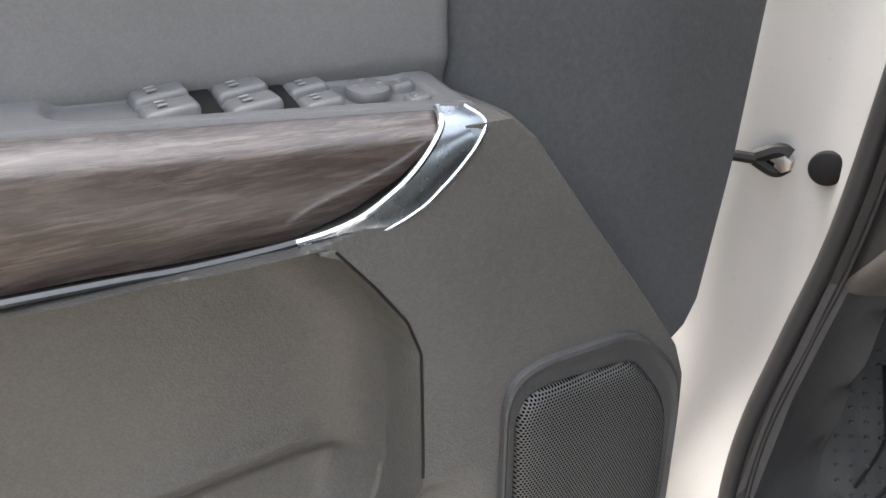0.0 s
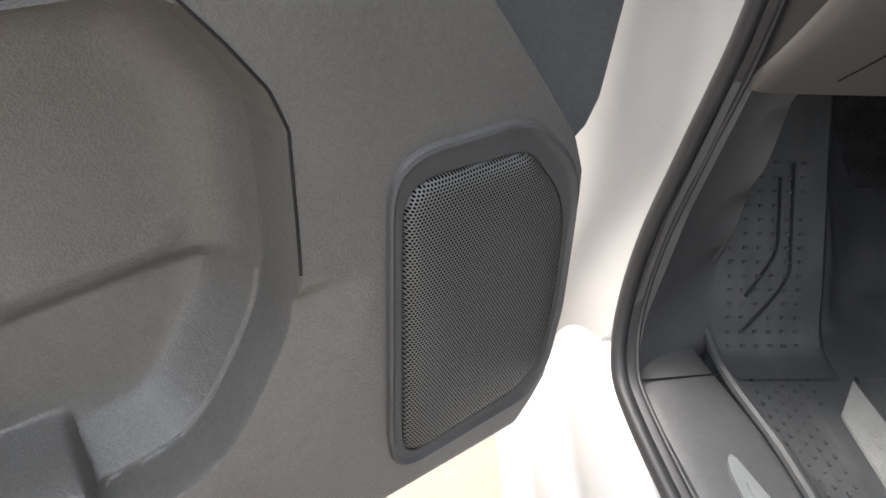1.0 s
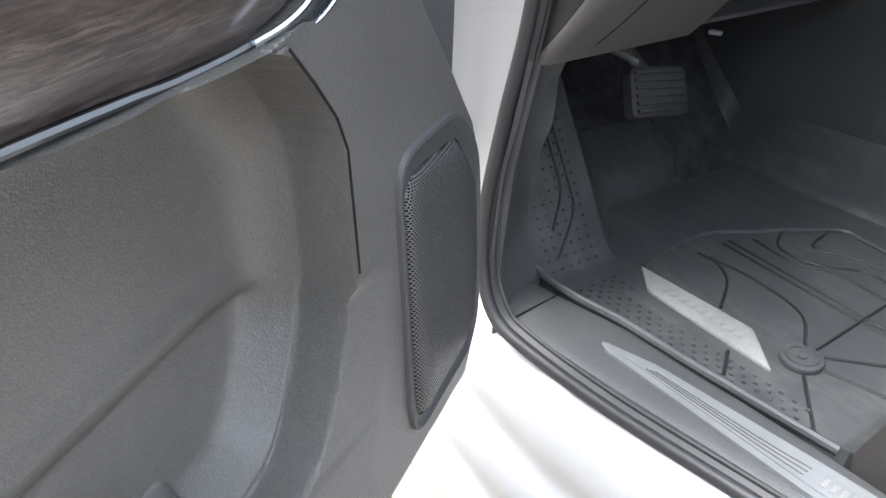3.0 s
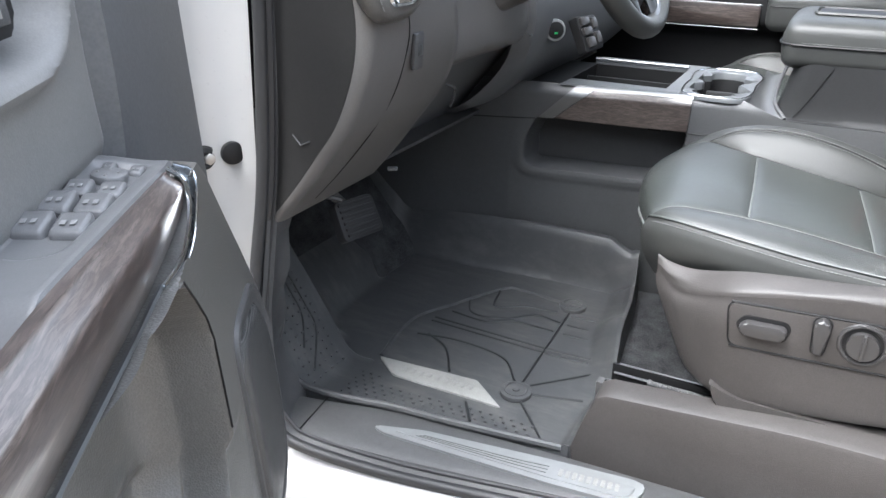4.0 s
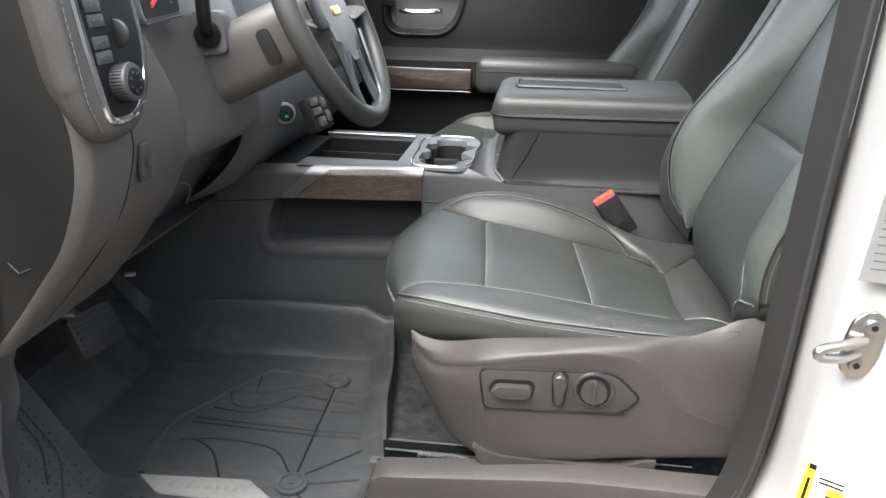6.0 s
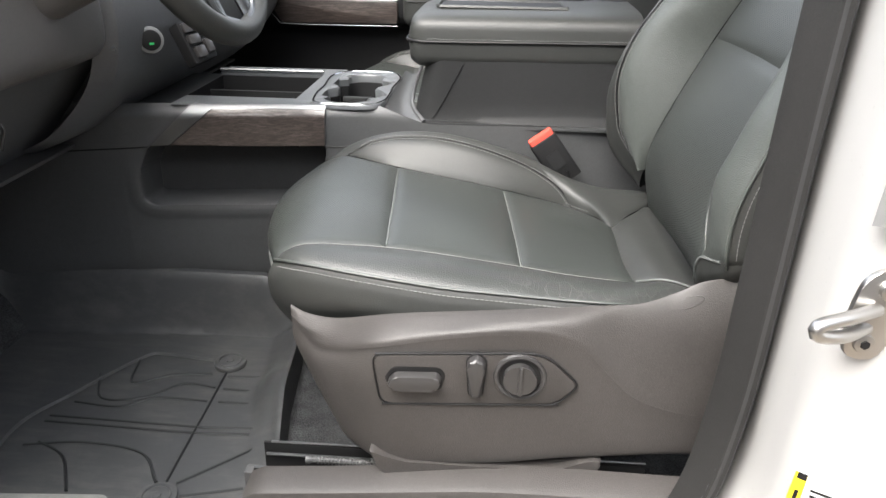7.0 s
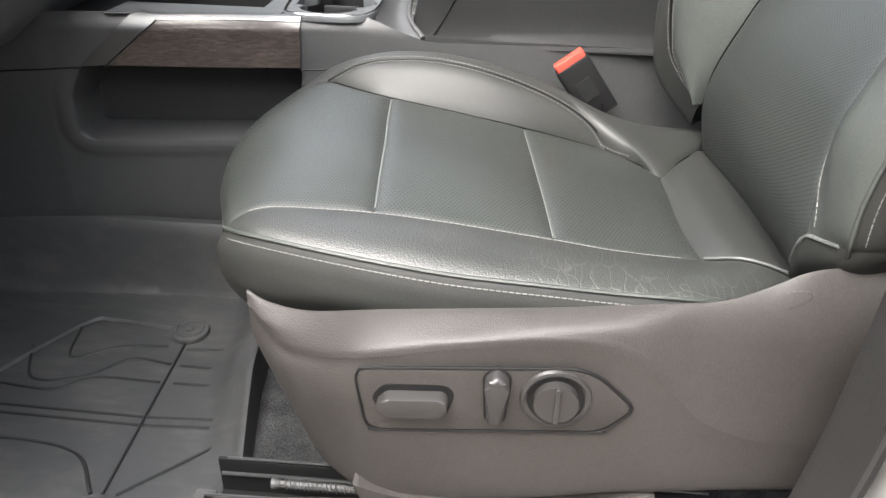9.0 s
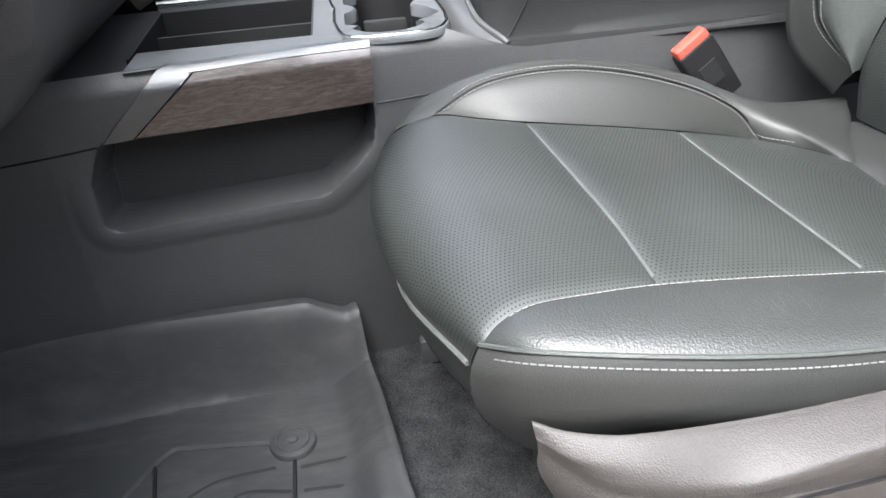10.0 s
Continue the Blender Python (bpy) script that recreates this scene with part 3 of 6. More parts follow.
cert_label = thing("certification_label", (0.43, 0.34, 1.17), "silver-grey printed certification label on the white pillar", "label")
lm = pose(0.409, 0.3300, 1.192, 88, 2, -6)
part("paper", prism([(-0.024, -0.05), (0.055, -0.05), (0.055, 0.05), (-0.020, 0.05)], 0.0, 0.0006, 0, lm), LABEL, cert_label)
for i in range(9):
    part("text_bar", prism([(-0.015, -0.036 + i * 0.009), (0.045, -0.036 + i * 0.009), (0.045, -0.0348 + i * 0.009), (-0.015, -0.0348 + i * 0.009)], 0.0006, 0.0009, 0, lm), GRAPHITE, cert_label)

# ---- open driver door; its own axes: u out from the hinge, v towards the cab, w up ----
door = thing("driver_door", (0, 0, 0), "open driver door with dark grey trim, wood band and speaker", "vehicle door")
door.matrix_basis = Matrix(((0.56206, 0.82546, -0.05201, -0.5684), (-0.82709, 0.56095, -0.03534, 0.1724), (0.0, 0.06288, 0.99802, 0.963), (0, 0, 0, 1)))


def dpart(name, mesh_in, material, label="", parent=None, smooth=True):
    return part(name, mesh_in, material, parent or door, label, True, smooth)


POCKET = [(0.336, 0.150), (0.312, 0.120), (0.291, 0.090), (0.282, 0.064), (0.2825, 0.028), (0.2835, -0.020), (0.285, -0.052), (0.291, -0.083), (0.313, -0.122), (0.338, -0.158), (0.363, -0.180), (0.41, -0.188), (0.92, -0.18), (0.92, 0.16)]
SOFT_POCKET = [tuple(p) for p in glide(rounded(POCKET, 0.03, 4), 140, True)]
ws = np.r_[np.linspace(-0.306, -0.29, 6), np.linspace(-0.286, -0.19, 24), np.linspace(-0.188, -0.135, 50), np.linspace(-0.133, 0.10, 90), np.linspace(0.102, 0.165, 50), np.linspace(0.168, 0.246, 30)]


def edge_u(w):
    """The front edge of the door trim at a height."""
    return np.interp(w, [-0.306, -0.303, -0.294, -0.27, -0.249, -0.192, -0.064, -0.038, -0.006, 0.055, 0.122, 0.191, 0.217, 0.235, 0.246], [0.20, 0.115, 0.077, 0.056, 0.042, 0.031, 0.024, 0.025, 0.037, 0.082, 0.134, 0.186, 0.216, 0.246, 0.264])


def pocket_u(w):
    """The front edge of the map pocket at a height."""
    return np.interp(w, [-0.20, -0.188, -0.180, -0.158, -0.122, -0.083, -0.052, -0.020, 0.028, 0.064, 0.090, 0.120, 0.15, 0.17], [0.42, 0.40, 0.363, 0.338, 0.313, 0.291, 0.285, 0.2835, 0.2825, 0.282, 0.291, 0.312, 0.336, 0.340])


lines = []
for w in ws:
    e, p = float(edge_u(w)), float(pocket_u(w))
    lines.append(np.r_[np.linspace(e, e + 0.02, 12), np.linspace(e + 0.022, p - 0.012, 50), np.linspace(p - 0.010, p + 0.016, 53), np.linspace(p + 0.018, p + 0.14, 44), np.linspace(p + 0.145, 1.0, 36)])
U = np.array(lines)
ww = np.repeat(ws[:, None], U.shape[1], 1)
ue = edge_u(ww)
deep = inside_by(U, ww, SOFT_POCKET)
V = -0.046 * smooth01(deep, 0.0, 0.004) - 0.042 * (1 - np.exp(-np.maximum(deep - 0.003, 0) / 0.016))
V -= 0.010 * smooth01(-0.046 - 0.05 * (U - 0.31) - ww, -0.006, 0.012) * smooth01(deep, 0.012, 0.035)
V += 0.004 * np.exp(-(((ww + 0.030 + 0.05 * (U - 0.31)) / 0.010) ** 2)) * smooth01(deep, 0.03, 0.06)
V += 0.060 * smooth01(U, 0.425, 0.440) * smooth01(-0.150 - ww, -0.010, 0.010) * smooth01(deep, 0.0, 0.015)
fold = np.interp(ww, [-0.225, -0.167, -0.127, -0.077, -0.05], [0.295, 0.271, 0.25, 0.236, 0.232])
facet = smooth01(-0.046 - ww, -0.005, 0.018) * np.clip((U - fold) / np.maximum(0.02, pocket_u(ww) - fold), 0, 1)
V -= 0.011 * facet * (1 - smooth01(deep, 0.0, 0.008))
rim = U - ue
V -= 0.012 * (1 - smooth01(rim, 0.0, 0.009)) ** 2
V -= 0.022 * (1 - smooth01(ww, -0.306, -0.288)) ** 2
V -= 0.13 * smooth01(ww, 0.208, 0.224)
V -= 0.070 * smooth01(inside_by(U, ww, [(0.356, 0.151), (0.318, 0.158), (0.286, 0.174), (0.266, 0.190), (0.248, 0.206), (0.245, 0.212), (0.25, 0.26), (1.2, 0.26), (1.2, 0.158)]), 0.0, 0.004)
rows = [[(U[i, 0], -0.14, ww[i, 0]), *((U[i, j], V[i, j], ww[i, j]) for j in range(U.shape[1]))] for i in range(U.shape[0])]
rows.insert(0, [(p[0], -0.14, p[2]) for p in rows[0]])
dpart("inner_panel", grid(rows), DOOR_TRIM, "charcoal grained plastic door panel with a deep map pocket")

dpart("pocket_seam", tube([(float(pocket_u(w)) + 0.0004, 0.0003, w) for w in np.linspace(-0.035, 0.148, 40)], 0.0011, 6, n=80), BLACK, "dark joint along the rim of the map pocket")

# speaker bezel and mesh
GR = [(0.207, -0.012), (0.197, 0.002), (0.177, 0.005), (0.100, 0.000), (0.090, -0.005), (0.059, -0.046), (0.049, -0.076), (0.050, -0.153), (0.060, -0.218), (0.086, -0.243), (0.200, -0.252), (0.212, -0.240)]
BZ = [(0.219, 0.000), (0.211, 0.020), (0.190, 0.029), (0.107, 0.028), (0.088, 0.021), (0.050, -0.015), (0.037, -0.041), (0.0355, -0.073), (0.0385, -0.171), (0.049, -0.231), (0.072, -0.262), (0.207, -0.265), (0.222, -0.252), (0.226, -0.22)]
CENTRE = (0.132, -0.12)


def ring(outline, n=120, r=0.012):
    """The outline cut at even angles round the middle."""
    pts = np.array(rounded(outline, r, 5)) - CENTRE
    out = []
    for a in np.linspace(0, 2 * math.pi, n, endpoint=False):
        best = 0.0
        dx, dy = math.cos(a), math.sin(a)
        for p, q in zip(pts, np.roll(pts, -1, 0)):
            e = q - p
            det = dx * -e[1] + dy * e[0]
            if abs(det) > 1e-9:
                t = (p[0] * -e[1] + p[1] * e[0]) / det
                k = (dx * p[1] - dy * p[0]) / det
                if t > 0 and -1e-6 <= k <= 1 + 1e-6:
                    best = max(best, t)
        out.append((CENTRE[0] + best * dx, CENTRE[1] + best * dy))
    return np.array(out)


rg, rb = ring(GR), ring(BZ)
rows = []
for k, v in ((0.0, -0.012), (0.0, 0.0015), (0.06, 0.0045), (0.2, 0.0055), (0.36, 0.0035), (0.5, 0.0022), (0.8, 0.0028), (0.97, 0.002), (1.0, -0.004)):
    c = rb + (rg - rb) * k
    c = np.vstack([c, c[:1]])
    rows.append([(p[0], v, p[1]) for p in c])
bezel = dpart("speaker_bezel", grid(rows), GRAPHITE, "smooth dark grey speaker surround")
rows = []
for k, v in ((1.0, -0.004), (0.985, 0.003), (0.95, 0.0065), (0.88, 0.0085), (0.6, 0.0105), (0.3, 0.011), (0.0, 0.011)):
    c = np.array(CENTRE) + (rg - CENTRE) * k
    c = np.vstack([c, c[:1]])
    rows.append([(p[0], v, p[1]) for p in c])
dpart("speaker_grille", grid(rows), SPEAKER, "black perforated speaker mesh", bezel)

# wood band, its bright end frame and the strip under it
def band_top(u):
    return np.interp(u, [0.247, 0.357, 0.435, 0.484, 0.57, 1.0], [0.2155, 0.2235, 0.229, 0.233, 0.238, 0.252])


def band_foot(u):
    return np.interp(u, [0.25, 0.335, 0.36, 0.42, 0.46, 0.60, 1.0], [0.154, 0.154, 0.1535, 0.155, 0.158, 0.163, 0.172])


rows = []
for k in np.linspace(0, 1, 30):
    start = float(np.interp(k, [0, 0.07, 0.16, 0.45, 0.66, 0.86, 1.0], [0.352, 0.336, 0.318, 0.288, 0.274, 0.263, 0.258]))
    v = -0.020 + 0.018 * math.sin(math.pi * min(k * 0.62, 0.5)) - 0.014 * float(smooth01(k, 0.76, 1.0)) ** 1.5
    rows.append([(u, v + 0.010 * float(smooth01(u, 0.3, 0.7)), float(band_foot(u) + (band_top(u) - band_foot(u)) * k)) for u in np.r_[np.linspace(start, 0.40, 20), np.linspace(0.43, 1.0, 24)]])
rows.append([(u, v - 0.008, w + 0.0005) for u, v, w in rows[-1]])
rows.append([(u, v - 0.002, w - 0.03) for u, v, w in rows[-1]])
dpart("wood_band", grid(rows), WOOD_LIT, "smoked dark wood veneer band with a soft gloss")
outer_edge = glide([(0.2385, -0.014, 0.2175), (0.231, -0.003, 0.2095), (0.2375, 0.0015, 0.199), (0.251, 0.002, 0.185), (0.264, 0.0015, 0.174), (0.279, 0.001, 0.1635), (0.302, -0.001, 0.1545), (0.330, -0.005, 0.1525), (0.352, -0.010, 0.1535)], 60)
inner_edge = glide([(0.2575, -0.016, 0.2190), (0.2615, -0.004, 0.2105), (0.273, 0.001, 0.198), (0.287, 0.002, 0.185), (0.301, 0.0015, 0.1755), (0.317, 0.0, 0.1665), (0.335, -0.004, 0.1600), (0.354, -0.010, 0.1555)], 60)
rows = [[tuple(a + (b - a) * k + np.array((0, 0.0015 * math.sin(math.pi * k), 0))) for k in np.linspace(0, 1, 12)] for a, b in zip(outer_edge, inner_edge)]
end_frame = dpart("chrome_end_frame", grid(rows, True), MIRROR, "dark bright-edged chrome frame at the end of the wood band")
dpart("frame_rim", tube(inner_edge + np.array((0, 0.0008, 0)), 0.0021, 6, n=60), CHROME, "", end_frame)
dpart("frame_rim", tube(outer_edge + np.array((0, 0.0, 0)), 0.0013, 6, n=60), CHROME, "", end_frame)
dpart("bright_strip", tube([(0.352, -0.012, 0.1545), (0.38, -0.013, 0.1530), (0.42, -0.012, 0.1535), (0.46, -0.010, 0.1565), (0.60, -0.007, 0.1615), (0.98, 0.0, 0.170)], 0.0026, 6, n=60), SATIN, "thin satin metal strip under the wood band")

# arm shelf with the switch pod
def pod_top(u, v):
    """Height of the switch panel, which falls towards the wood band."""
    back = np.interp(u, [0.22, 0.28, 0.38, 0.45, 0.60], [0.229, 0.231, 0.2365, 0.2385, 0.243])
    front = band_top(u) + 0.0035
    k = smooth01(-v, 0.020, 0.088)
    return front * (1 - k) + back * k


WELL = [tuple(p) for p in rounded([(0.245, -0.030), (0.455, -0.030), (0.468, -0.045), (0.462, -0.080), (0.245, -0.080)], 0.012, 5)]
us3, vs3 = np.meshgrid(np.linspace(0.218, 0.56, 130), np.linspace(-0.012, -0.105, 50))
W3 = pod_top(us3, vs3) - 0.0055 * smooth01(inside_by(us3, vs3, WELL), 0.0, 0.006) - 0.03 * (1 - smooth01(-vs3, 0.012, 0.022)) ** 2 - 0.012 * (1 - smooth01(us3, 0.218, 0.236)) ** 2
W3 -= 0.02 * smooth01(us3, 0.515, 0.56)
pod = dpart("switch_pod", grid([[(us3[i, j], vs3[i, j], W3[i, j]) for j in range(us3.shape[1])] for i in range(us3.shape[0])], True), GREY_POD, "smooth grey window switch panel on the arm rest")


def button(u, v, du, dv, tall, glyphs=True, name="window_switch"):
    z = float(pod_top(u, v)) - 0.0055
    slope = 0.6 * (float(pod_top(u, v - 0.01)) - float(pod_top(u, v + 0.01))) / 0.02
    lift = lambda a, b, c: c - slope * (b - v)  # noqa: E731
    pad = prism(rounded([(u - du, v - dv), (u + du, v - dv), (u + du, v + dv), (u - du, v + dv)], 0.004, 4), z - 0.006, z + tall, 0.003, seg=3, at=lambda a, b, c: (a, b, lift(a, b, c) + (0.0022 * math.cos((a - u) / du * 1.5) - 0.25 * tall * ((a - u) / du) if c > z else 0)))
    ob = dpart(name, pad, GREY_POD, "grey rocker switch with a pale symbol", pod)
    if glyphs:
        for k in (-0.30, 0.30):
            dpart("symbol", block((u + du * 0.25, v + dv * k, z + tall + 0.0016 - slope * dv * k), (du * 0.36, dv * 0.34, 0.0008), 0.0002, (0, 8, 0)), GLYPH, "", pod)
    return ob


for u in (0.405, 0.360):
    for v in (-0.042, -0.0665):
        button(u, v, 0.0150, 0.0110, 0.0075)
for u in (0.3825, 0.3385):
    dpart("switch_well", block((u, -0.054, float(pod_top(u, -0.054)) - 0.0052), (0.014, 0.044, 0.003), 0.001, (-14, 0, 0)), BLACK, "", pod)
button(0.320, -0.042, 0.0125, 0.0095, 0.006)
button(0.320, -0.0655, 0.0125, 0.0095, 0.006)
dial = dpart("mirror_dial", drum((0.284, -0.054, float(pod_top(0.284, -0.054)) - 0.002), 0.0145, 0.009, (-9, 0, 0), 0.003), GREY_POD, "round grey mirror adjuster", pod)
for a in range(4):
    dpart("symbol", block((0.284 + 0.008 * math.cos(a * 1.57), -0.054 + 0.008 * math.sin(a * 1.57), float(pod_top(0.284, -0.054)) + 0.0028 - 0.16 * 0.008 * math.sin(a * 1.57)), (0.003, 0.002, 0.0008), 0.0002), GLYPH, "", dial)
button(0.257, -0.040, 0.0085, 0.006, 0.004)
button(0.257, -0.062, 0.0085, 0.006, 0.004)

# upper panel with the release handle recess, flat shell plane and white outer skin
rows = []
RECESS = [tuple(p) for p in rounded([(0.262, 0.62), (0.262, 0.36), (0.285, 0.330), (0.33, 0.318), (0.60, 0.325), (0.60, 0.62)], 0.03, 5)]
us2, ws2 = np.meshgrid(np.r_[0.196, np.linspace(0.2, 0.62, 90), np.linspace(0.64, 1.0, 12)], np.r_[0.215, np.linspace(0.222, 0.60, 90)])
dp = inside_by(us2, ws2, RECESS)
V2 = -0.074 + 0.02 * smooth01(ws2, 0.25, 0.6) + 0.012 * np.exp(-(((dp + 0.004) / 0.010) ** 2)) - 0.035 * smooth01(dp, 0.004, 0.022)
V2 -= 0.03 * (1 - smooth01(us2, 0.196, 0.222)) ** 2 + 0.008 * (1 - smooth01(ws2, 0.215, 0.24))
dpart("upper_panel", grid([[(us2[i, j], V2[i, j], ws2[i, j]) for j in range(us2.shape[1])] for i in range(us2.shape[0])]), DOOR_UPPER, "grey soft-touch upper door panel around the handle recess")
lockbox = dpart("lock_switch_plate", prism(rounded([(0.315, 0.345), (0.40, 0.345), (0.40, 0.43), (0.315, 0.43)], 0.014, 5), -0.10, -0.078, 0.004, at=lambda a, b, c: (a, c, b)), BLACK, "black plate with the memory and lock buttons")
for i in range(3):
    dpart("lock_button", block((0.355, -0.0765, 0.362 + 0.025 * i), (0.046, 0.006, 0.017), 0.002), GRAPHITE, "", lockbox)
    dpart("symbol", block((0.355, -0.073, 0.362 + 0.025 * i), (0.016, 0.0012, 0.006), 0.0003), GLYPH, "", lockbox)
shell_rows = [[(u, -0.060 - 0.085 * float(smooth01(u, 0.19, 0.25)), w) for u in np.linspace(float(np.interp(w, [-0.37, -0.1, -0.06, -0.03, 0.003, 0.126, 0.255, 0.62], [0.06, 0.028, 0.0, -0.044, -0.051, -0.074, -0.089, -0.14])), 1.02, 40)] for w in np.linspace(-0.295, 0.62, 40)]
dpart("shell_plane", grid(shell_rows), DOOR_SHELL, "flat dark grey door shell with faint vertical scuffs")
v, fc = slabbox(0.035, 1.06, -0.24, -0.152, -0.298, 0.63)
dpart("outer_skin", (v, fc), PAINT, "white painted outer door skin")

# ---- front seats ----
MID = 0.805


def ribs(lines, per):
    """Smooth cross-sections through matching points of the lines: an array of rows, one for each station."""
    p = [np.array(q, float) for q in lines]
    p = [2 * p[0] - p[1], *p, 2 * p[-1] - p[-2]]
    cols = []
    for a, b, c, d in zip(p, p[1:], p[2:], p[3:]):
        for t in np.linspace(0, 1, per, endpoint=False):
            cols.append(0.5 * (2 * b + (c - a) * t + (2 * a - 5 * b + 4 * c - d) * t * t + (3 * b - a - 3 * c + d) * t**3))
    cols.append(p[-2])
    return np.stack(cols, 1)


def sewn(rows, edges, out, puff=0.0, dip=(0, 0, -1), depth=0.004, width=0.006):
    """Stuffs a sewn panel: it swells along its normal and dips into the seams at the edges named (f, b, n, s)."""
    du, dv = np.gradient(rows, axis=0), np.gradient(rows, axis=1)
    nrm = np.cross(du, dv)
    size = np.linalg.norm(nrm, axis=2, keepdims=True)
    nrm = nrm / np.maximum(size, 1e-9) * (size > 1e-9)
    nrm *= np.where((nrm @ np.array(out, float)).sum() < 0, -1.0, 1.0)
    along = np.cumsum(np.linalg.norm(np.diff(rows, axis=0, prepend=rows[:1]), axis=2), axis=0)
    across = np.cumsum(np.linalg.norm(np.diff(rows, axis=1, prepend=rows[:, :1]), axis=2), axis=1)
    far = {"f": along, "b": along[-1:] - along, "n": across, "s": across[:, -1:] - across}
    made = rows.copy()
    if puff:
        made += nrm * (puff * np.sin(math.pi * along / np.maximum(along[-1:], 1e-6)) * np.sin(math.pi * across / np.maximum(across[:, -1:], 1e-6)))[..., None]
    near = np.zeros(rows.shape[:2])
    for e in edges:
        near = np.maximum(near, np.exp(-((far[e] / width) ** 1.3)))
    return made + depth * near[..., None] * np.array(dip, float)


def thread_row(rows, off, out, side=0, skip=(0, 0), lift=0.0006):
    """A line on a panel at a distance from one of its long edges, just proud of the leather."""
    band = rows if side == 0 else rows[:, ::-1]
    run = np.cumsum(np.linalg.norm(np.diff(band, axis=1, prepend=band[:, :1]), axis=2), axis=1)
    line = np.array([[np.interp(min(off, r[-1] * 0.5), r, b[:, k]) for k in range(3)] for r, b in zip(run, band)])
    line = line + lift * np.array(out, float)
    return line[skip[0]:len(line) - skip[1]]


def cut(line, at, n):
    """One smooth line, evenly cut between the marked points of it."""
    fine = glide(line, 700)
    marks = [0, *(int(np.argmin(np.linalg.norm(fine - np.array(line[i], float), axis=1))) for i in at), 699]
    return [glide(fine[a:b + 1][:: max(1, (b - a) // 40)].tolist() + [fine[b].tolist()], k) for a, b, k in zip(marks, marks[1:], n)]


# cushion: sewn lines from the front edge back
CORNER = (-0.182, 0.622, 0.948)
NEAR = [(-0.187, 0.639, 0.918), CORNER, (-0.166, 0.631, 0.960), (-0.140, 0.640, 0.966), (-0.090, 0.645, 0.9645), (-0.043, 0.648, 0.962), (0.026, 0.649, 0.956), (0.131, 0.656, 0.940), (0.199, 0.662, 0.928), (0.283, 0.682, 0.913)]
LINE_B = [(-0.222, 0.735, 0.912), (-0.226, 0.735, 0.932), (-0.208, 0.733, 0.957), (-0.160, 0.728, 0.974), (-0.100, 0.727, 0.976), (-0.049, 0.727, 0.9695), (0.030, 0.727, 0.957), (0.126, 0.730, 0.938), (0.200, 0.732, 0.923), (0.278, 0.740, 0.908)]
LINE_C = [(-0.2285, 0.82, 0.903), (-0.242, 0.82, 0.924), (-0.229, 0.82, 0.952), (-0.178, 0.815, 0.975), (-0.110, 0.810, 0.978), (-0.056, 0.806, 0.970), (0.026, 0.806, 0.955), (0.119, 0.808, 0.936), (0.198, 0.806, 0.920), (0.277, 0.795, 0.905)]
LINE_D = [(-0.2285, 0.91, 0.896), (-0.244, 0.91, 0.920), (-0.232, 0.908, 0.948), (-0.184, 0.900, 0.972), (-0.115, 0.890, 0.976), (-0.064, 0.882, 0.970), (0.022, 0.882, 0.954), (0.111, 0.886, 0.935), (0.195, 0.886, 0.917), (0.277, 0.850, 0.905)]
FAR = [(-0.222, 1.030, 0.892), (-0.224, 1.020, 0.930), (-0.203, 1.008, 0.957), (-0.163, 0.996, 0.973), (-0.115, 0.972, 0.9725), (-0.071, 0.958, 0.969), (0.020, 0.958, 0.953), (0.103, 0.964, 0.935), (0.180, 0.982, 0.911), (0.219, 0.985, 0.899), (0.255, 0.940, 0.902), (0.275, 0.893, 0.906)]
WELT = [(-0.163, 0.997, 0.973), (-0.118, 1.000, 0.997), (-0.071, 1.004, 1.005), (-0.008, 1.004, 1.005), (0.062, 1.001, 0.992), (0.134, 1.000, 0.967), (0.183, 0.998, 0.940), (0.208, 0.995, 0.916), (0.219, 0.985, 0.899)]
EDGE = [CORNER, (-0.158, 0.598, 0.958), (-0.127, 0.583, 0.962), (-0.070, 0.569, 0.961), (-0.017, 0.561, 0.958), (0.044, 0.559, 0.952), (0.116, 0.559, 0.948), (0.187, 0.560, 0.944), (0.233, 0.562, 0.942), (0.266, 0.572, 0.935), (0.30, 0.59, 0.925)]
SEAM_TAIL = [(0.283, 0.682, 0.913), (0.313, 0.662, 0.927), (0.344, 0.655, 0.923), (0.368, 0.650, 0.914)]

# backrest: lines from the crease up
BACK_EDGE = [(0.362, 0.570, 0.985), (0.353, 0.556, 1.007), (0.352, 0.555, 1.040), (0.356, 0.555, 1.071), (0.363, 0.555, 1.097), (0.372, 0.555, 1.123), (0.382, 0.555, 1.155), (0.392, 0.555, 1.178), (0.430, 0.557, 1.26), (0.475, 0.56, 1.36), (0.58, 0.57, 1.60)]
BACK_NEAR = [(0.368, 0.655, 0.910), (0.346, 0.625, 0.950), (0.336, 0.604, 0.985), (0.338, 0.607, 1.014), (0.345, 0.625, 1.040), (0.359, 0.645, 1.077), (0.379, 0.656, 1.118), (0.414, 0.672, 1.191), (0.432, 0.680, 1.235), (0.476, 0.688, 1.34), (0.59, 0.69, 1.60)]
BACK_FAR = [(0.346, 1.006, 0.903), (0.334, 1.000, 0.965), (0.337, 0.988, 1.017), (0.358, 0.984, 1.074), (0.380, 0.986, 1.121), (0.410, 0.986, 1.183), (0.439, 0.965, 1.251), (0.474, 0.946, 1.338), (0.59, 0.94, 1.60)]
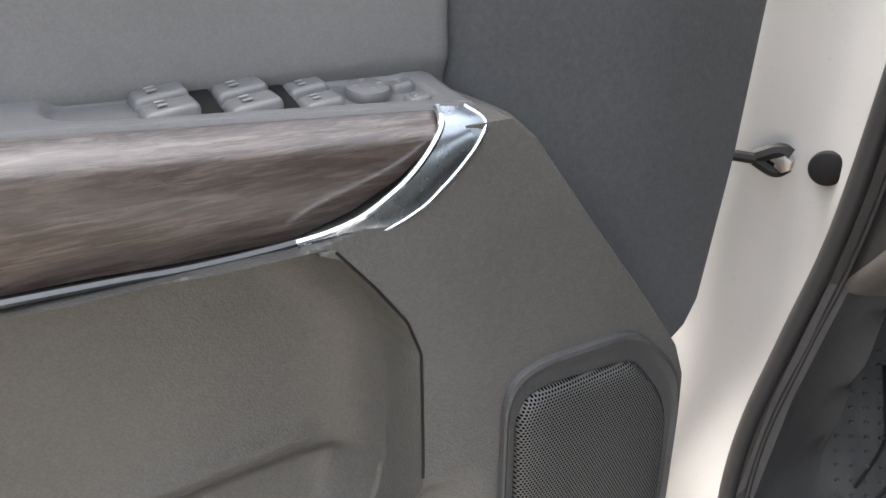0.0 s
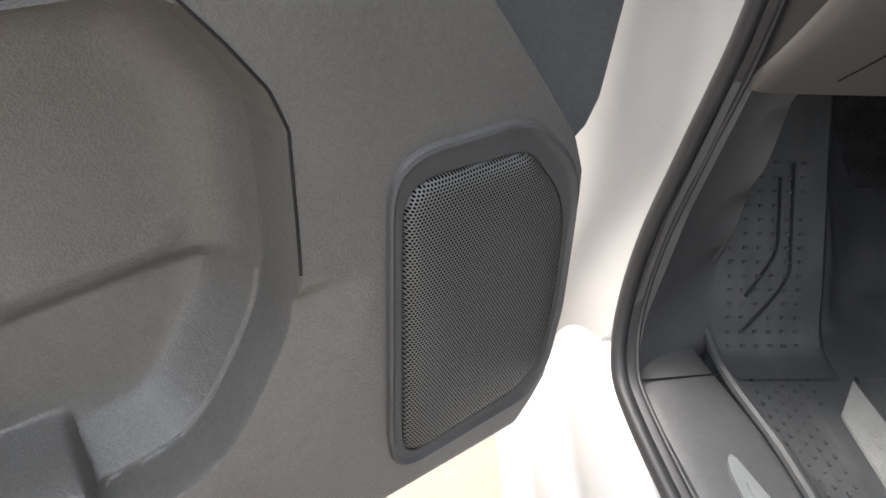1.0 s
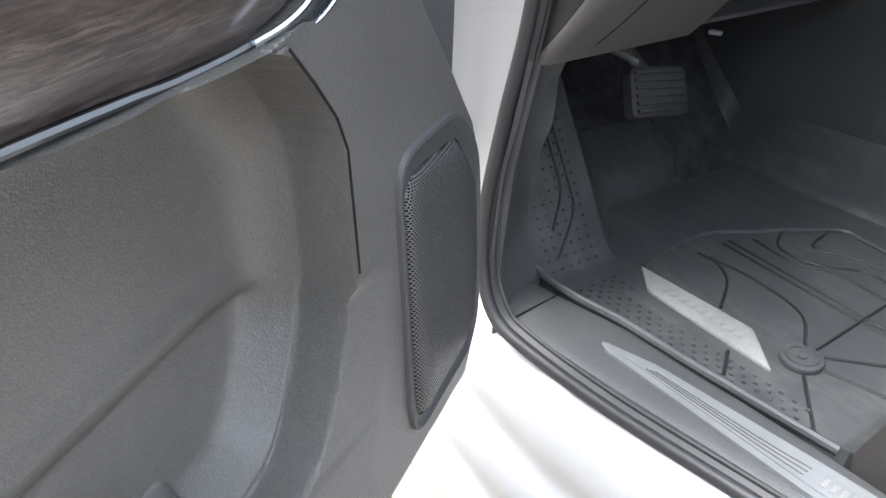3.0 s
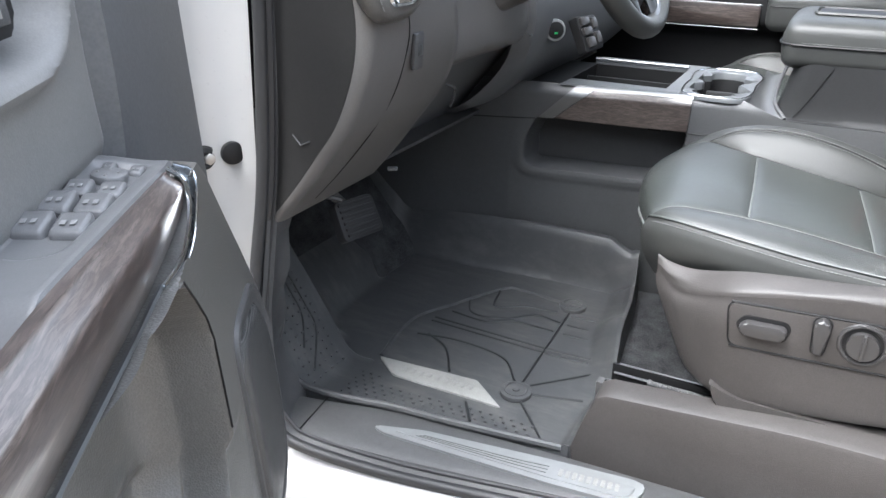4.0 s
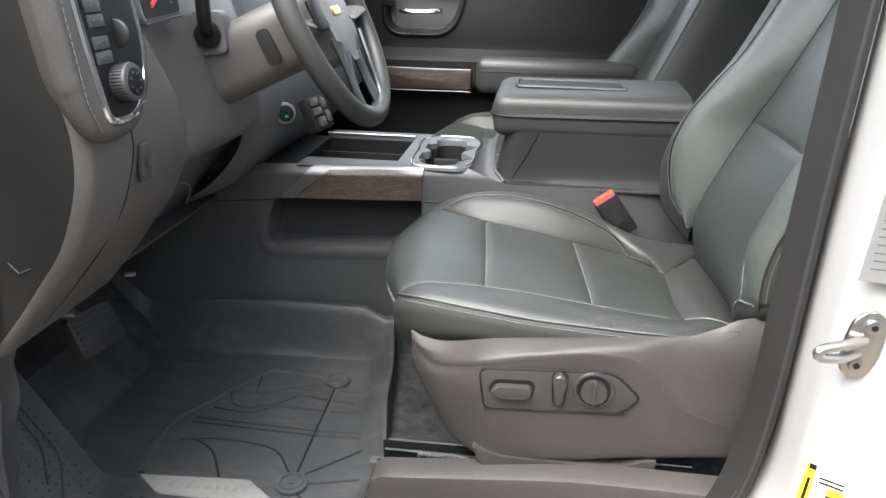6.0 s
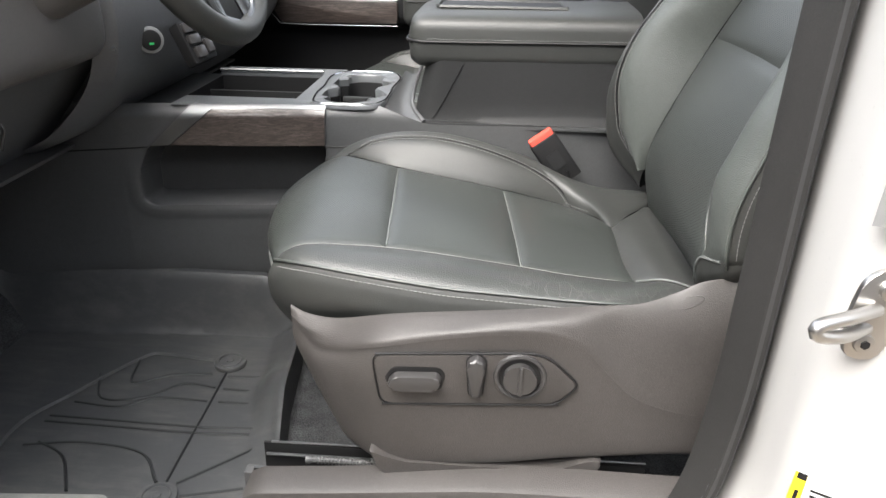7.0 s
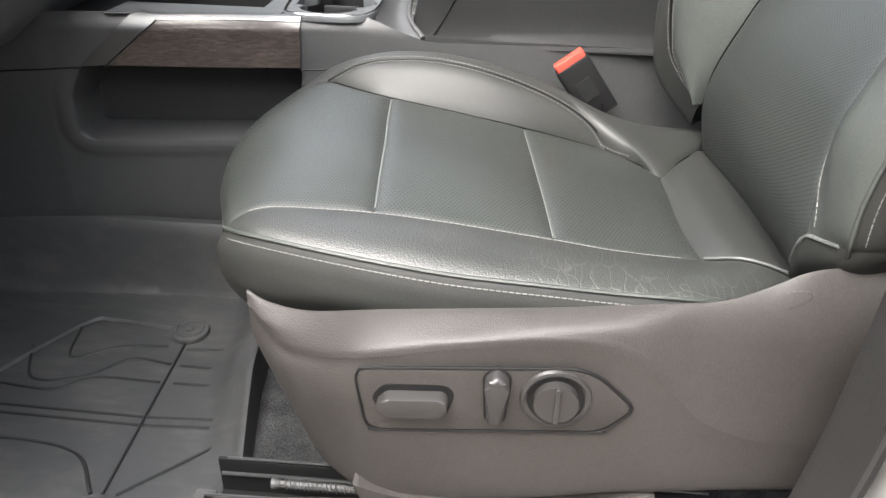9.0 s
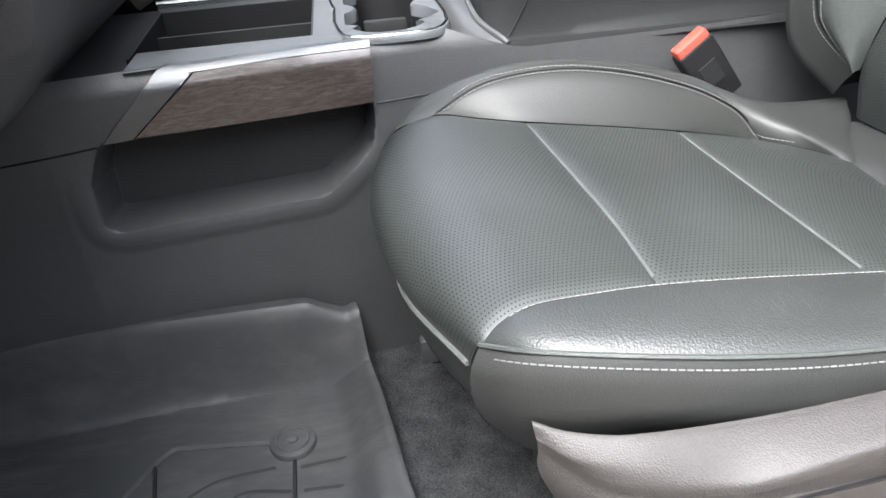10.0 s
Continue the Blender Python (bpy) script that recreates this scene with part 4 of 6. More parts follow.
BACK_WELT = [(0.334, 1.002, 0.965), (0.303, 1.030, 1.004), (0.289, 1.035, 1.036), (0.281, 1.035, 1.108), (0.302, 1.035, 1.178), (0.347, 1.035, 1.246), (0.406, 1.035, 1.332), (0.53, 1.02, 1.60)]
BACK_CREST = [(0.340, 1.045, 0.918), (0.297, 1.064, 0.962), (0.279, 1.068, 0.995), (0.273, 1.070, 1.037), (0.273, 1.070, 1.086), (0.294, 1.070, 1.151), (0.340, 1.070, 1.229), (0.395, 1.070, 1.316), (0.52, 1.06, 1.60)]


def seat(name, label, group):
    ob = thing(name, (0.05, MID, 0.57), label, "car seat", group)

    def panel(name, rows, material, label="", flat=False, flip=False):
        made = part(name, grid([list(r) for r in rows], flip), material, ob, label)
        return lay_flat(made, rows.shape[0], rows.shape[1]) if flat else made

    # cushion top in three fields
    sets = [cut(line, (5, 7), (46, 34, 30)) for line in (NEAR, LINE_B, LINE_C, LINE_D, FAR)]
    for k, (kind, edges) in enumerate((("front_cushion_panel", "bns"), ("middle_cushion_panel", "fbns"), ("rear_cushion_panel", "fbns"))):
        rows = sewn(ribs([s[k] for s in sets], 16), edges, (0, 0, 1), (0.001, 0.006, 0.005)[k])
        panel(kind, rows, HIDE_DOTS, "perforated black leather cushion panel", True, True)
        if k:
            # worn seam edge; its bright highlight is put in as a pale cord
            part("piping", tube(rows[0, 2:-2] + np.array((0.0005, 0, 0.0008)), 0.0014, 6, smooth=False), PIPING, ob, "pale line in the cushion seam, worn leather with its highlight coloured in")
    # outer bolster from the near seam to the edge cord
    inner = glide([*NEAR[1:], *SEAM_TAIL[1:]], 110)
    outer = glide(EDGE, 110)
    fat = np.sin(math.pi * np.linspace(0, 1, 110))[:, None] ** 0.6
    mid = [inner + (outer - inner) * k + fat * np.array((0, 0, h)) for k, h in ((0.28, 0.0075), (0.55, 0.0115), (0.8, 0.0085))]
    near_pad = sewn(ribs([inner, *mid, outer], 9), "ns", (0, 0, 1), depth=0.0028, width=0.004)
    panel("outer_bolster", near_pad, HIDE_WORN, "black leather bolster creased by wear")
    # inner bolster between the far seam and the sewn welt
    low = cut(FAR, (3, 9), (2, 90, 2))[1]
    high = glide(WELT, 90)
    fat = np.sin(math.pi * np.linspace(0, 1, 90))[:, None]
    mid = [low + (high - low) * k + fat * np.array((0, -0.003, 0.004)) * h for k, h in ((0.33, 0.6), (0.7, 1.0))]
    far_pad = sewn(ribs([low, *mid, high], 9), "ns", (0, -0.5, 1), depth=0.0022, width=0.004)
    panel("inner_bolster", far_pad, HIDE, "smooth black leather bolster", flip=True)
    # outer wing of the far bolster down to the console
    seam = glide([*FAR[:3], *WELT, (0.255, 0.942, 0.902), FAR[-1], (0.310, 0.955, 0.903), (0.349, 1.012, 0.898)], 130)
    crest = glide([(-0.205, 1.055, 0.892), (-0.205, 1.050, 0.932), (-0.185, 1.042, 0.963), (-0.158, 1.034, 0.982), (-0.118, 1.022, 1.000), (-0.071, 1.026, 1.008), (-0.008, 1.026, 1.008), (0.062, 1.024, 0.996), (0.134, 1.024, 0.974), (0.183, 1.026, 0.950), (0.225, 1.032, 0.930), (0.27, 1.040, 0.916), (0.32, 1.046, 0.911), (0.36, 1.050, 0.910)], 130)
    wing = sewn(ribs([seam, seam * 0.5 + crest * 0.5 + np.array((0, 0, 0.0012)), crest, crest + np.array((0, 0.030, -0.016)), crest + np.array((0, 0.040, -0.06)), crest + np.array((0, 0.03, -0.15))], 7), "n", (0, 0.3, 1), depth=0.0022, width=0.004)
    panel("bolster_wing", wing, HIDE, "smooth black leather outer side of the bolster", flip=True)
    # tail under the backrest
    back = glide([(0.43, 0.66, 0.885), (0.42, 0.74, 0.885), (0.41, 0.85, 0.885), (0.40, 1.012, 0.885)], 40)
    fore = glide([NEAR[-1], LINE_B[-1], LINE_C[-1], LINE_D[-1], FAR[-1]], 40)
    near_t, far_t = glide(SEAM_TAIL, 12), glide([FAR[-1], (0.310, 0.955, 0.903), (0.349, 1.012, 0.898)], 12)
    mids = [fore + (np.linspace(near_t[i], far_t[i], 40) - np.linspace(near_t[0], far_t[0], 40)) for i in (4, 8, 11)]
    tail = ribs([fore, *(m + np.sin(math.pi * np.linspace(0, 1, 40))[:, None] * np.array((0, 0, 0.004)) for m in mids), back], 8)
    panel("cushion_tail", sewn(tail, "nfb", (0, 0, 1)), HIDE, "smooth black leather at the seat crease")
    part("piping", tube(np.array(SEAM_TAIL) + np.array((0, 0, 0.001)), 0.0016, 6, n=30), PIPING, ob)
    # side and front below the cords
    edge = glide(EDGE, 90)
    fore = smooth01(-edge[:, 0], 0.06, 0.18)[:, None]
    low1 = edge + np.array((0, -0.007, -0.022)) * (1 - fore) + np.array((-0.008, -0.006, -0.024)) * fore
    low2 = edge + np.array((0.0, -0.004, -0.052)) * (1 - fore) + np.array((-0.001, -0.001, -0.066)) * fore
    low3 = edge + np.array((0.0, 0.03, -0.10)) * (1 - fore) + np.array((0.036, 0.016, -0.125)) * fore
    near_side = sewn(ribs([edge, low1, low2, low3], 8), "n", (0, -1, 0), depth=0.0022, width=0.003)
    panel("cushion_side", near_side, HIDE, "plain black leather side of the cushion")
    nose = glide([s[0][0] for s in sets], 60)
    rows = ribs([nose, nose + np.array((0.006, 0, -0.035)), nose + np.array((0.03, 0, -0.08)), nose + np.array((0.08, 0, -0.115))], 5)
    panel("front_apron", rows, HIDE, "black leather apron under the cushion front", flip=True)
    part("piping", tube(nose + np.array((-0.0015, 0, 0)), 0.0024, 6, n=80), PIPING, ob, "pale cord round the front of the cushion")
    part("corner_seam", tube([CORNER, (-0.1865, 0.630, 0.922), (-0.180, 0.631, 0.885), (-0.15, 0.639, 0.828)], 0.0012, 5, n=24), BLACK, ob)
    # cords and thread
    part("piping", tube(edge + np.array((0, -0.001, 0.001)), 0.0019, 6, n=120), HIDE_LIT, ob, "black leather cord along the cushion edge")
    part("stitching", stitches(thread_row(near_side, 0.0062, (0, -1, 0), 0, (3, 10), 0.0009)), THREAD, ob, "grey thread under the cushion edge")
    part("stitching", stitches(thread_row(near_pad, 0.0070, (0, 0, 1), 0, (6, 22), 0.0010)), THREAD, ob, "grey thread along the bolster")
    part("stitching", stitches(thread_row(far_pad, 0.0055, (0, -0.5, 1), 1, (2, 2), 0.0012)), THREAD, ob, "row of grey thread along the welt")
    part("stitching", stitches(thread_row(wing, 0.0055, (0, 0, 1), 0, (24, 34), 0.0012)), THREAD, ob, "row of grey thread along the welt")
    part("welt_seam", tube(high + np.array((0, 0, -0.001)), 0.0013, 5, n=90), BLACK, ob)
    # backrest
    near, far = cut(BACK_NEAR, (7,), (60, 70)), cut(BACK_FAR, (5,), (60, 70))
    for k, (kind, edges) in enumerate((("lower_back_panel", "bns"), ("upper_back_panel", "fns"))):
        a, b = near[k], far[k]
        lines = [a, *(a + (b - a) * q + np.array((0.006 * math.sin(math.pi * q), 0, 0)) for q in (0.2, 0.4, 0.6, 0.8)), b]
        rows = sewn(ribs(lines, 13), edges, (-1, 0, 0.3), 0.004, (1, 0, 0))
        panel(kind, rows, HIDE_DOTS, "perforated black leather back panel", True, True)
    edge = glide(BACK_EDGE, 120)
    inner = glide(BACK_NEAR[2:], 120)
    fat = smooth01(np.linspace(0, 1, 120), 0.0, 0.18)[:, None]
    lines = [edge, edge * 0.82 + inner * 0.18 + fat * np.array((-0.014, 0, 0)), edge * 0.5 + inner * 0.5 + fat * np.array((-0.021, 0, 0)), edge * 0.2 + inner * 0.8 + fat * np.array((-0.012, 0, 0)), inner]
    outer_pad = sewn(ribs(lines, 9), "ns", (-1, -0.2, 0), 0.0, (1, 0, 0), 0.0025, 0.004)
    panel("outer_back_bolster", outer_pad, HIDE_LIT, "black leather back bolster with fine creases", flip=True)
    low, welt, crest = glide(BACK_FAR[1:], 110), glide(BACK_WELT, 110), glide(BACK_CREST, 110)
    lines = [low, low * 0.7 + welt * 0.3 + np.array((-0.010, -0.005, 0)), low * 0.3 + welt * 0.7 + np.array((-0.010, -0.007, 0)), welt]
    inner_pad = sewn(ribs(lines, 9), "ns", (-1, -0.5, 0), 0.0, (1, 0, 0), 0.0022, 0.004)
    panel("inner_back_bolster", inner_pad, HIDE_LIT, "smooth black leather inner back bolster", flip=True)
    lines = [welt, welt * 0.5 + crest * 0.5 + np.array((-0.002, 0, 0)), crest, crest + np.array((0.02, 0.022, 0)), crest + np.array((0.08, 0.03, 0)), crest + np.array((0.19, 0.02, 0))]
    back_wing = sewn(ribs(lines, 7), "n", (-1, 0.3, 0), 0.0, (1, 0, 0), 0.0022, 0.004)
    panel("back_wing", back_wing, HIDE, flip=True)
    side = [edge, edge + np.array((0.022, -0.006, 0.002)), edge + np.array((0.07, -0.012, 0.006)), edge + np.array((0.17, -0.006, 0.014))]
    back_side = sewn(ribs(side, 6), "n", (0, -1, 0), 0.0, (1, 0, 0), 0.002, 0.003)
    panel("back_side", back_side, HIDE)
    shell = [[(float(np.interp(z, (0.86, 1.60), (0.50, 0.74))), y, z) for y in np.linspace(0.56, 1.085, 8)] for z in np.linspace(0.80, 1.60, 20)]
    part("back_shell", grid(shell, True), GRAPHITE, ob, "dark plastic back shell")
    part("back_top", grid([[(0.56 + 0.2 * k, y, 1.60 + 0.02 * math.sin(math.pi * k)) for k in np.linspace(0, 1, 8)] for y in np.linspace(0.56, 1.09, 8)], True), HIDE, ob)
    part("stitching", stitches(thread_row(outer_pad, 0.0085, (-1, -0.2, 0), 1, (3, 0))), THREAD, ob, "grey thread along the back bolster")
    part("stitching", stitches(thread_row(inner_pad, 0.0055, (-1, -0.5, 0), 1, (2, 0), 0.0012)), THREAD, ob, "row of grey thread along the back welt")
    part("stitching", stitches(thread_row(back_wing, 0.0055, (-1, 0, 0), 0, (2, 0), 0.0012)), THREAD, ob, "row of grey thread along the back welt")
    part("welt_seam", tube(welt + np.array((-0.0002, 0, 0)), 0.0013, 5, n=110), BLACK, ob)
    part("piping", tube(edge + np.array((-0.001, -0.001, 0)), 0.0022, 6, n=120), HIDE_LIT, ob, "black leather cord on the back bolster")
    part("stitching", stitches(thread_row(back_side, 0.008, (0, -1, 0), 0, (5, 0))), THREAD, ob)
    # folded flap where the back meets the cushion
    upper = glide([(0.340, 0.622, 0.952), (0.335, 0.607, 0.978), (0.338, 0.600, 0.990), (0.347, 0.583, 0.994), (0.3555, 0.562, 1.001), (0.376, 0.552, 1.010), (0.43, 0.548, 1.028)], 40)
    lower = glide([(0.366, 0.654, 0.908), (0.362, 0.628, 0.925), (0.368, 0.600, 0.945), (0.380, 0.580, 0.962), (0.395, 0.568, 0.978), (0.41, 0.56, 0.99), (0.44, 0.556, 1.0)], 40)
    part("corner_tab", grid([[tuple(a + (b - a) * k + np.array((-0.006, -0.006, 0)) * math.sin(3.14 * k)) for k in np.linspace(0, 1, 8)] for a, b in zip(upper, lower)]), HIDE, ob, "dark folded corner flap of the backrest")
    part("piping", tube(upper[:19] + np.array((-0.0005, -0.0005, 0.0)), 0.0018, 6, n=40), PIPING, ob, "pale worn rim of the flap")
    return ob


def face_y(x):
    """The outer face of the side cover, which draws in towards the rear."""
    return 0.494 + 0.085 * (x + 0.031)


def on_face(a, b, c):
    """Lays a flat control (along, up, out) onto the slanting face of the side cover."""
    dy = face_y(a) - 0.4988
    return a + dy * (a - 0.092) / 0.52, -c + dy, b + dy * (b - 1.305) / 0.52


COVER_TOP = [(-0.153, 0.584, 0.904), (-0.129, 0.573, 0.899), (-0.088, 0.558, 0.903), (-0.016, 0.536, 0.926), (0.066, 0.533, 0.936), (0.138, 0.535, 0.942), (0.214, 0.541, 0.947), (0.265, 0.550, 0.948), (0.303, 0.560, 0.957), (0.336, 0.566, 0.970), (0.385, 0.570, 0.979), (0.425, 0.566, 1.004), (0.47, 0.56, 1.02)]
COVER_LEDGE = [(-0.152, 0.580, 0.896), (-0.130, 0.562, 0.889), (-0.092, 0.545, 0.893), (-0.022, 0.519, 0.920), (0.052, 0.516, 0.930), (0.125, 0.517, 0.937), (0.192, 0.522, 0.938), (0.240, 0.534, 0.928), (0.285, 0.541, 0.926), (0.325, 0.545, 0.928), (0.38, 0.545, 0.93), (0.425, 0.545, 0.94), (0.47, 0.545, 0.95)]
COVER_RIDGE = [(-0.151, 0.578, 0.888), (-0.132, 0.564, 0.876), (-0.102, 0.541, 0.872), (-0.036, 0.503, 0.901), (0.038, 0.5015, 0.917), (0.112, 0.5075, 0.924), (0.160, 0.5115, 0.922), (0.191, 0.5145, 0.913), (0.212, 0.516, 0.898), (0.235, 0.517, 0.873), (0.270, 0.520, 0.842), (0.34, 0.526, 0.82), (0.47, 0.535, 0.81)]
COVER_MID = [(-0.146, 0.575, 0.852), (-0.125, 0.555, 0.842), (-0.095, 0.528, 0.842), (-0.032, 0.4955, 0.848), (0.038, 0.5005, 0.852), (0.112, 0.5070, 0.855), (0.150, 0.5105, 0.855), (0.180, 0.513, 0.852), (0.205, 0.514, 0.845), (0.235, 0.517, 0.832), (0.272, 0.520, 0.812), (0.34, 0.526, 0.80), (0.47, 0.535, 0.79)]
COVER_FOOT = [(-0.098, 0.552, 0.765), (-0.080, 0.530, 0.758), (-0.045, 0.510, 0.748), (-0.015, 0.501, 0.747), (0.038, 0.501, 0.750), (0.112, 0.506, 0.754), (0.150, 0.510, 0.757), (0.180, 0.513, 0.760), (0.205, 0.515, 0.762), (0.235, 0.517, 0.763), (0.272, 0.520, 0.764), (0.34, 0.526, 0.765), (0.47, 0.535, 0.765)]


def seat_cover(ob):
    """Plastic side cover with the power seat switches."""
    t, l, r, m, f = (glide(line, 150) for line in (COVER_TOP, COVER_LEDGE, COVER_RIDGE, COVER_MID, COVER_FOOT))
    brow = l * 0.22 + r * 0.78 + np.array((0, -0.0005, 0.0042))
    crisp = r * 0.90 + m * 0.10
    crisp[:, 1] = r[:, 1]
    lines = [t + np.array((0, 0.02, -0.03)), t + np.array((0, 0.006, -0.003)), t, l, brow, r, crisp, m, f, f + np.array((0.0, 0.012, -0.006))]
    cover = part("side_cover", grid([list(q) for q in ribs(lines, 9)], True), COVER, ob, "grey-brown moulded plastic seat side cover")

    def control(name, line, low, high, bevel, material, label="", parent=None, lean=0.0, seg=3):
        return part(name, prism(line, -low, -high, bevel, seg=seg, at=lambda a, b, c: on_face(a, b, c + lean * (b - 0.875) * (c > -low + 0.004))), material, parent or cover, label)

    line = rounded([(-0.036, 0.889), (-0.030, 0.897), (0.146, 0.911), (0.166, 0.905), (0.199, 0.873), (0.174, 0.845), (-0.022, 0.829), (-0.029, 0.836)], 0.010, 5)
    part("panel_groove", tube([on_face(p[0], p[1], -0.4968) for p in line], 0.0013, 6, True, n=120), BLACK, cover)
    inside = rounded([(-0.0335, 0.888), (-0.0285, 0.8948), (0.146, 0.9087), (0.164, 0.903), (0.1963, 0.873), (0.1725, 0.8472), (-0.0205, 0.8312), (-0.0265, 0.838)], 0.009, 5)
    control("switch_panel", inside, 0.502, 0.4960, 0.0008, COVER)
    # black sheet behind the slide switch holds the shadow around it
    control("slide_shade", rounded([(-0.023, 0.866), (-0.012, 0.882), (0.042, 0.885), (0.049, 0.876), (0.043, 0.854), (-0.012, 0.850)], 0.006, 4), 0.5, 0.4954, 0.0003, BLACK)
    control("slide_switch", rounded([(-0.018, 0.8655), (-0.009, 0.8755), (0.039, 0.8785), (0.0445, 0.8725), (0.039, 0.860), (-0.009, 0.8565)], 0.004, 4), 0.5, 0.4825, 0.0055, SWITCH, "grey seat slide switch")
    control("recline_well", rounded([(0.0705, 0.899), (0.083, 0.909), (0.0955, 0.900), (0.092, 0.849), (0.074, 0.849)], 0.006, 4), 0.5, 0.4954, 0.0003, BLACK)
    control("recline_switch", rounded([(0.0725, 0.898), (0.083, 0.9065), (0.0935, 0.898), (0.0895, 0.852), (0.0765, 0.852)], 0.005, 4), 0.5, 0.484, 0.0045, SWITCH, "grey backrest switch", None, 0.06)
    turn = [(math.cos(a), math.sin(a)) for a in np.linspace(0, 2 * math.pi, 44, endpoint=False)]
    part("knob_ring", tube([on_face(0.132 + 0.0265 * c, 0.8795 + 0.0265 * s, -0.4955) for c, s in turn], 0.0034, 8, True, n=66), SWITCH, cover, "raised ring round the knob")
    control("knob_well", [(0.132 + 0.0235 * c, 0.8795 + 0.0235 * s) for c, s in turn], 0.5, 0.4952, 0.0, BLACK)
    control("lumbar_knob", [(0.132 + 0.0185 * c, 0.8795 + 0.0185 * s) for c, s in turn], 0.5, 0.4865, 0.0060, SWITCH, "round grey lumbar knob with a finger bar", seg=4)
    control("finger_bar", rounded([(0.1300, 0.862), (0.1350, 0.862), (0.1345, 0.898), (0.1305, 0.898)], 0.002, 3), 0.49, 0.4830, 0.0015, SWITCH)
    lip = rounded([(-0.046, 0.760), (-0.030, 0.752), (0.0, 0.745), (0.18, 0.750), (0.215, 0.768), (0.235, 0.771), (0.225, 0.740), (0.195, 0.727), (-0.005, 0.712), (-0.03, 0.725)], 0.01, 3)
    part("cover_lip", prism(lip, -0.53, -0.497, 0.006, at=on_face), COVER, cover, "raised lower lip of the side cover")
    ring = [(0.316 + 0.021 * c, 0.5555 + 0.0035 * s, 0.951 + 0.0075 * c + 0.0055 * s) for c, s in turn]
    part("cover_mark", tube(ring, 0.0006, 5, True, n=66), COVER, cover, "faint moulded oval mark")


passenger = seat("bucket_seat", "black perforated leather passenger seat beyond the console", "front seats")
driver = copy_thing(passenger, pose(0.05, MID, 0.57))
tagged(driver, "black perforated leather driver seat with worn outer bolster")
passenger.location = (-0.05, MID + 1.03, 0.535)
seat_cover(driver)

rail = thing("seat_rail", (-0.1, 0.53, 0.60), "black steel seat rail with an adjusting screw", "seat rail")
part("channel", grid([[(x, 0.516, 0.706), (x, 0.512, 0.706), (x, 0.512, 0.664), (x, 0.560, 0.664), (x, 0.560, 0.712), (x, 0.556, 0.712), (x, 0.556, 0.668), (x, 0.516, 0.668), (x, 0.516, 0.706)] for x in (-0.195, 0.05, 0.30)], True), BLACK, rail, "black folded steel channel", smooth=False)
part("channel_edge", tube([(-0.195, 0.514, 0.707), (0.0, 0.514, 0.712), (0.3, 0.514, 0.715)], 0.0016, 6), SATIN, rail)
part("channel_edge", tube([(-0.185, 0.558, 0.713), (0.0, 0.558, 0.716), (0.3, 0.558, 0.718)], 0.0016, 6), SATIN, rail)
part("end_block", block((-0.197, 0.517, 0.685), (0.022, 0.018, 0.034), 0.003), GRAPHITE, rail)
coil = [(-0.12 + s * 0.11, 0.534 + 0.0042 * math.cos(s * 150), 0.708 + 0.0042 * math.sin(s * 150)) for s in np.linspace(0, 1, 260)]
part("screw_core", tube([(-0.125, 0.534, 0.708), (0.0, 0.534, 0.709)], 0.0040, 8, n=6), GRAPHITE, rail)
part("screw_thread", tube(coil, 0.0011, 5, n=420), GRAPHITE, rail, "fine coiled screw thread")
part("screw_tip", drum((-0.128, 0.534, 0.708), 0.007, 0.010, (0, 90, 0), 0.002, 12, 0.004), GRAPHITE, rail)
part("slide_strip", tube([(-0.19, 0.549, 0.700), (0.3, 0.549, 0.706)], 0.0022, 6, n=6), SATIN, rail, "thin worn steel slide strip")
inner_rail = copy_thing(rail, pose(-0.1, 0.96, 0.60))
tagged(rail, group="seat rails"), tagged(inner_rail, group="seat rails")

buckle = thing("seat_belt_buckle", (0.20, 1.09, 0.92), "black seat belt buckle with a red release button", "buckle")
bm_pose = pose(0.190, 1.090, 0.954, 0, -36, 8)
stem = prism(rounded([(-0.026, -0.012), (0.026, -0.012), (0.026, 0.012), (-0.026, 0.012)], 0.006, 4), -0.05, 0.040, 0.004, bm_pose)
part("buckle_body", stem, BLACK, buckle)
part("release_button", prism(rounded([(-0.023, -0.009), (0.023, -0.009), (0.023, 0.009), (-0.023, 0.009)], 0.004, 4), 0.036, 0.050, 0.003, bm_pose), RED, buckle, "bright red release button")
part("buckle_mark", prism([(-0.012, -0.0135), (0.012, -0.0135), (0.012, -0.012), (-0.012, -0.012)], -0.02, 0.012, 0, bm_pose), BIN, buckle)
part("buckle_stalk", tube([(0.215, 1.09, 0.93), (0.235, 1.085, 0.86), (0.245, 1.08, 0.78)], 0.011, 8, flat=0.5), BLACK, buckle)

# ---- rubber floor mat ----
mat = thing("floor_mat", (-0.5, 0.7, 0.575), "black moulded rubber floor mat, dusty, with a grey badge", "floor mat")
xs, ys = np.meshgrid(np.linspace(-1.08, -0.215, 150), np.linspace(0.372, 1.07, 130))
near = np.interp(xs, [-1.1, -0.74, -0.66, -0.57, -0.50, -0.23], [0.400, 0.395, 0.384, 0.404, 0.42, 0.444])
Y = near + (ys - 0.372) / (1.07 - 0.372) * (1.065 - near)
rear = np.interp(Y, [0.40, 0.55, 0.66, 0.80, 0.95, 1.07], [-0.222, -0.226, -0.215, -0.243, -0.262, -0.285])
X = -1.08 + (xs + 1.08) / (1.08 - 0.215) * (rear + 1.08)
Z = np.full(X.shape, 0.588)
Z = Z + 0.016 * (1 - smooth01(Y - near, 0.0, 0.018))
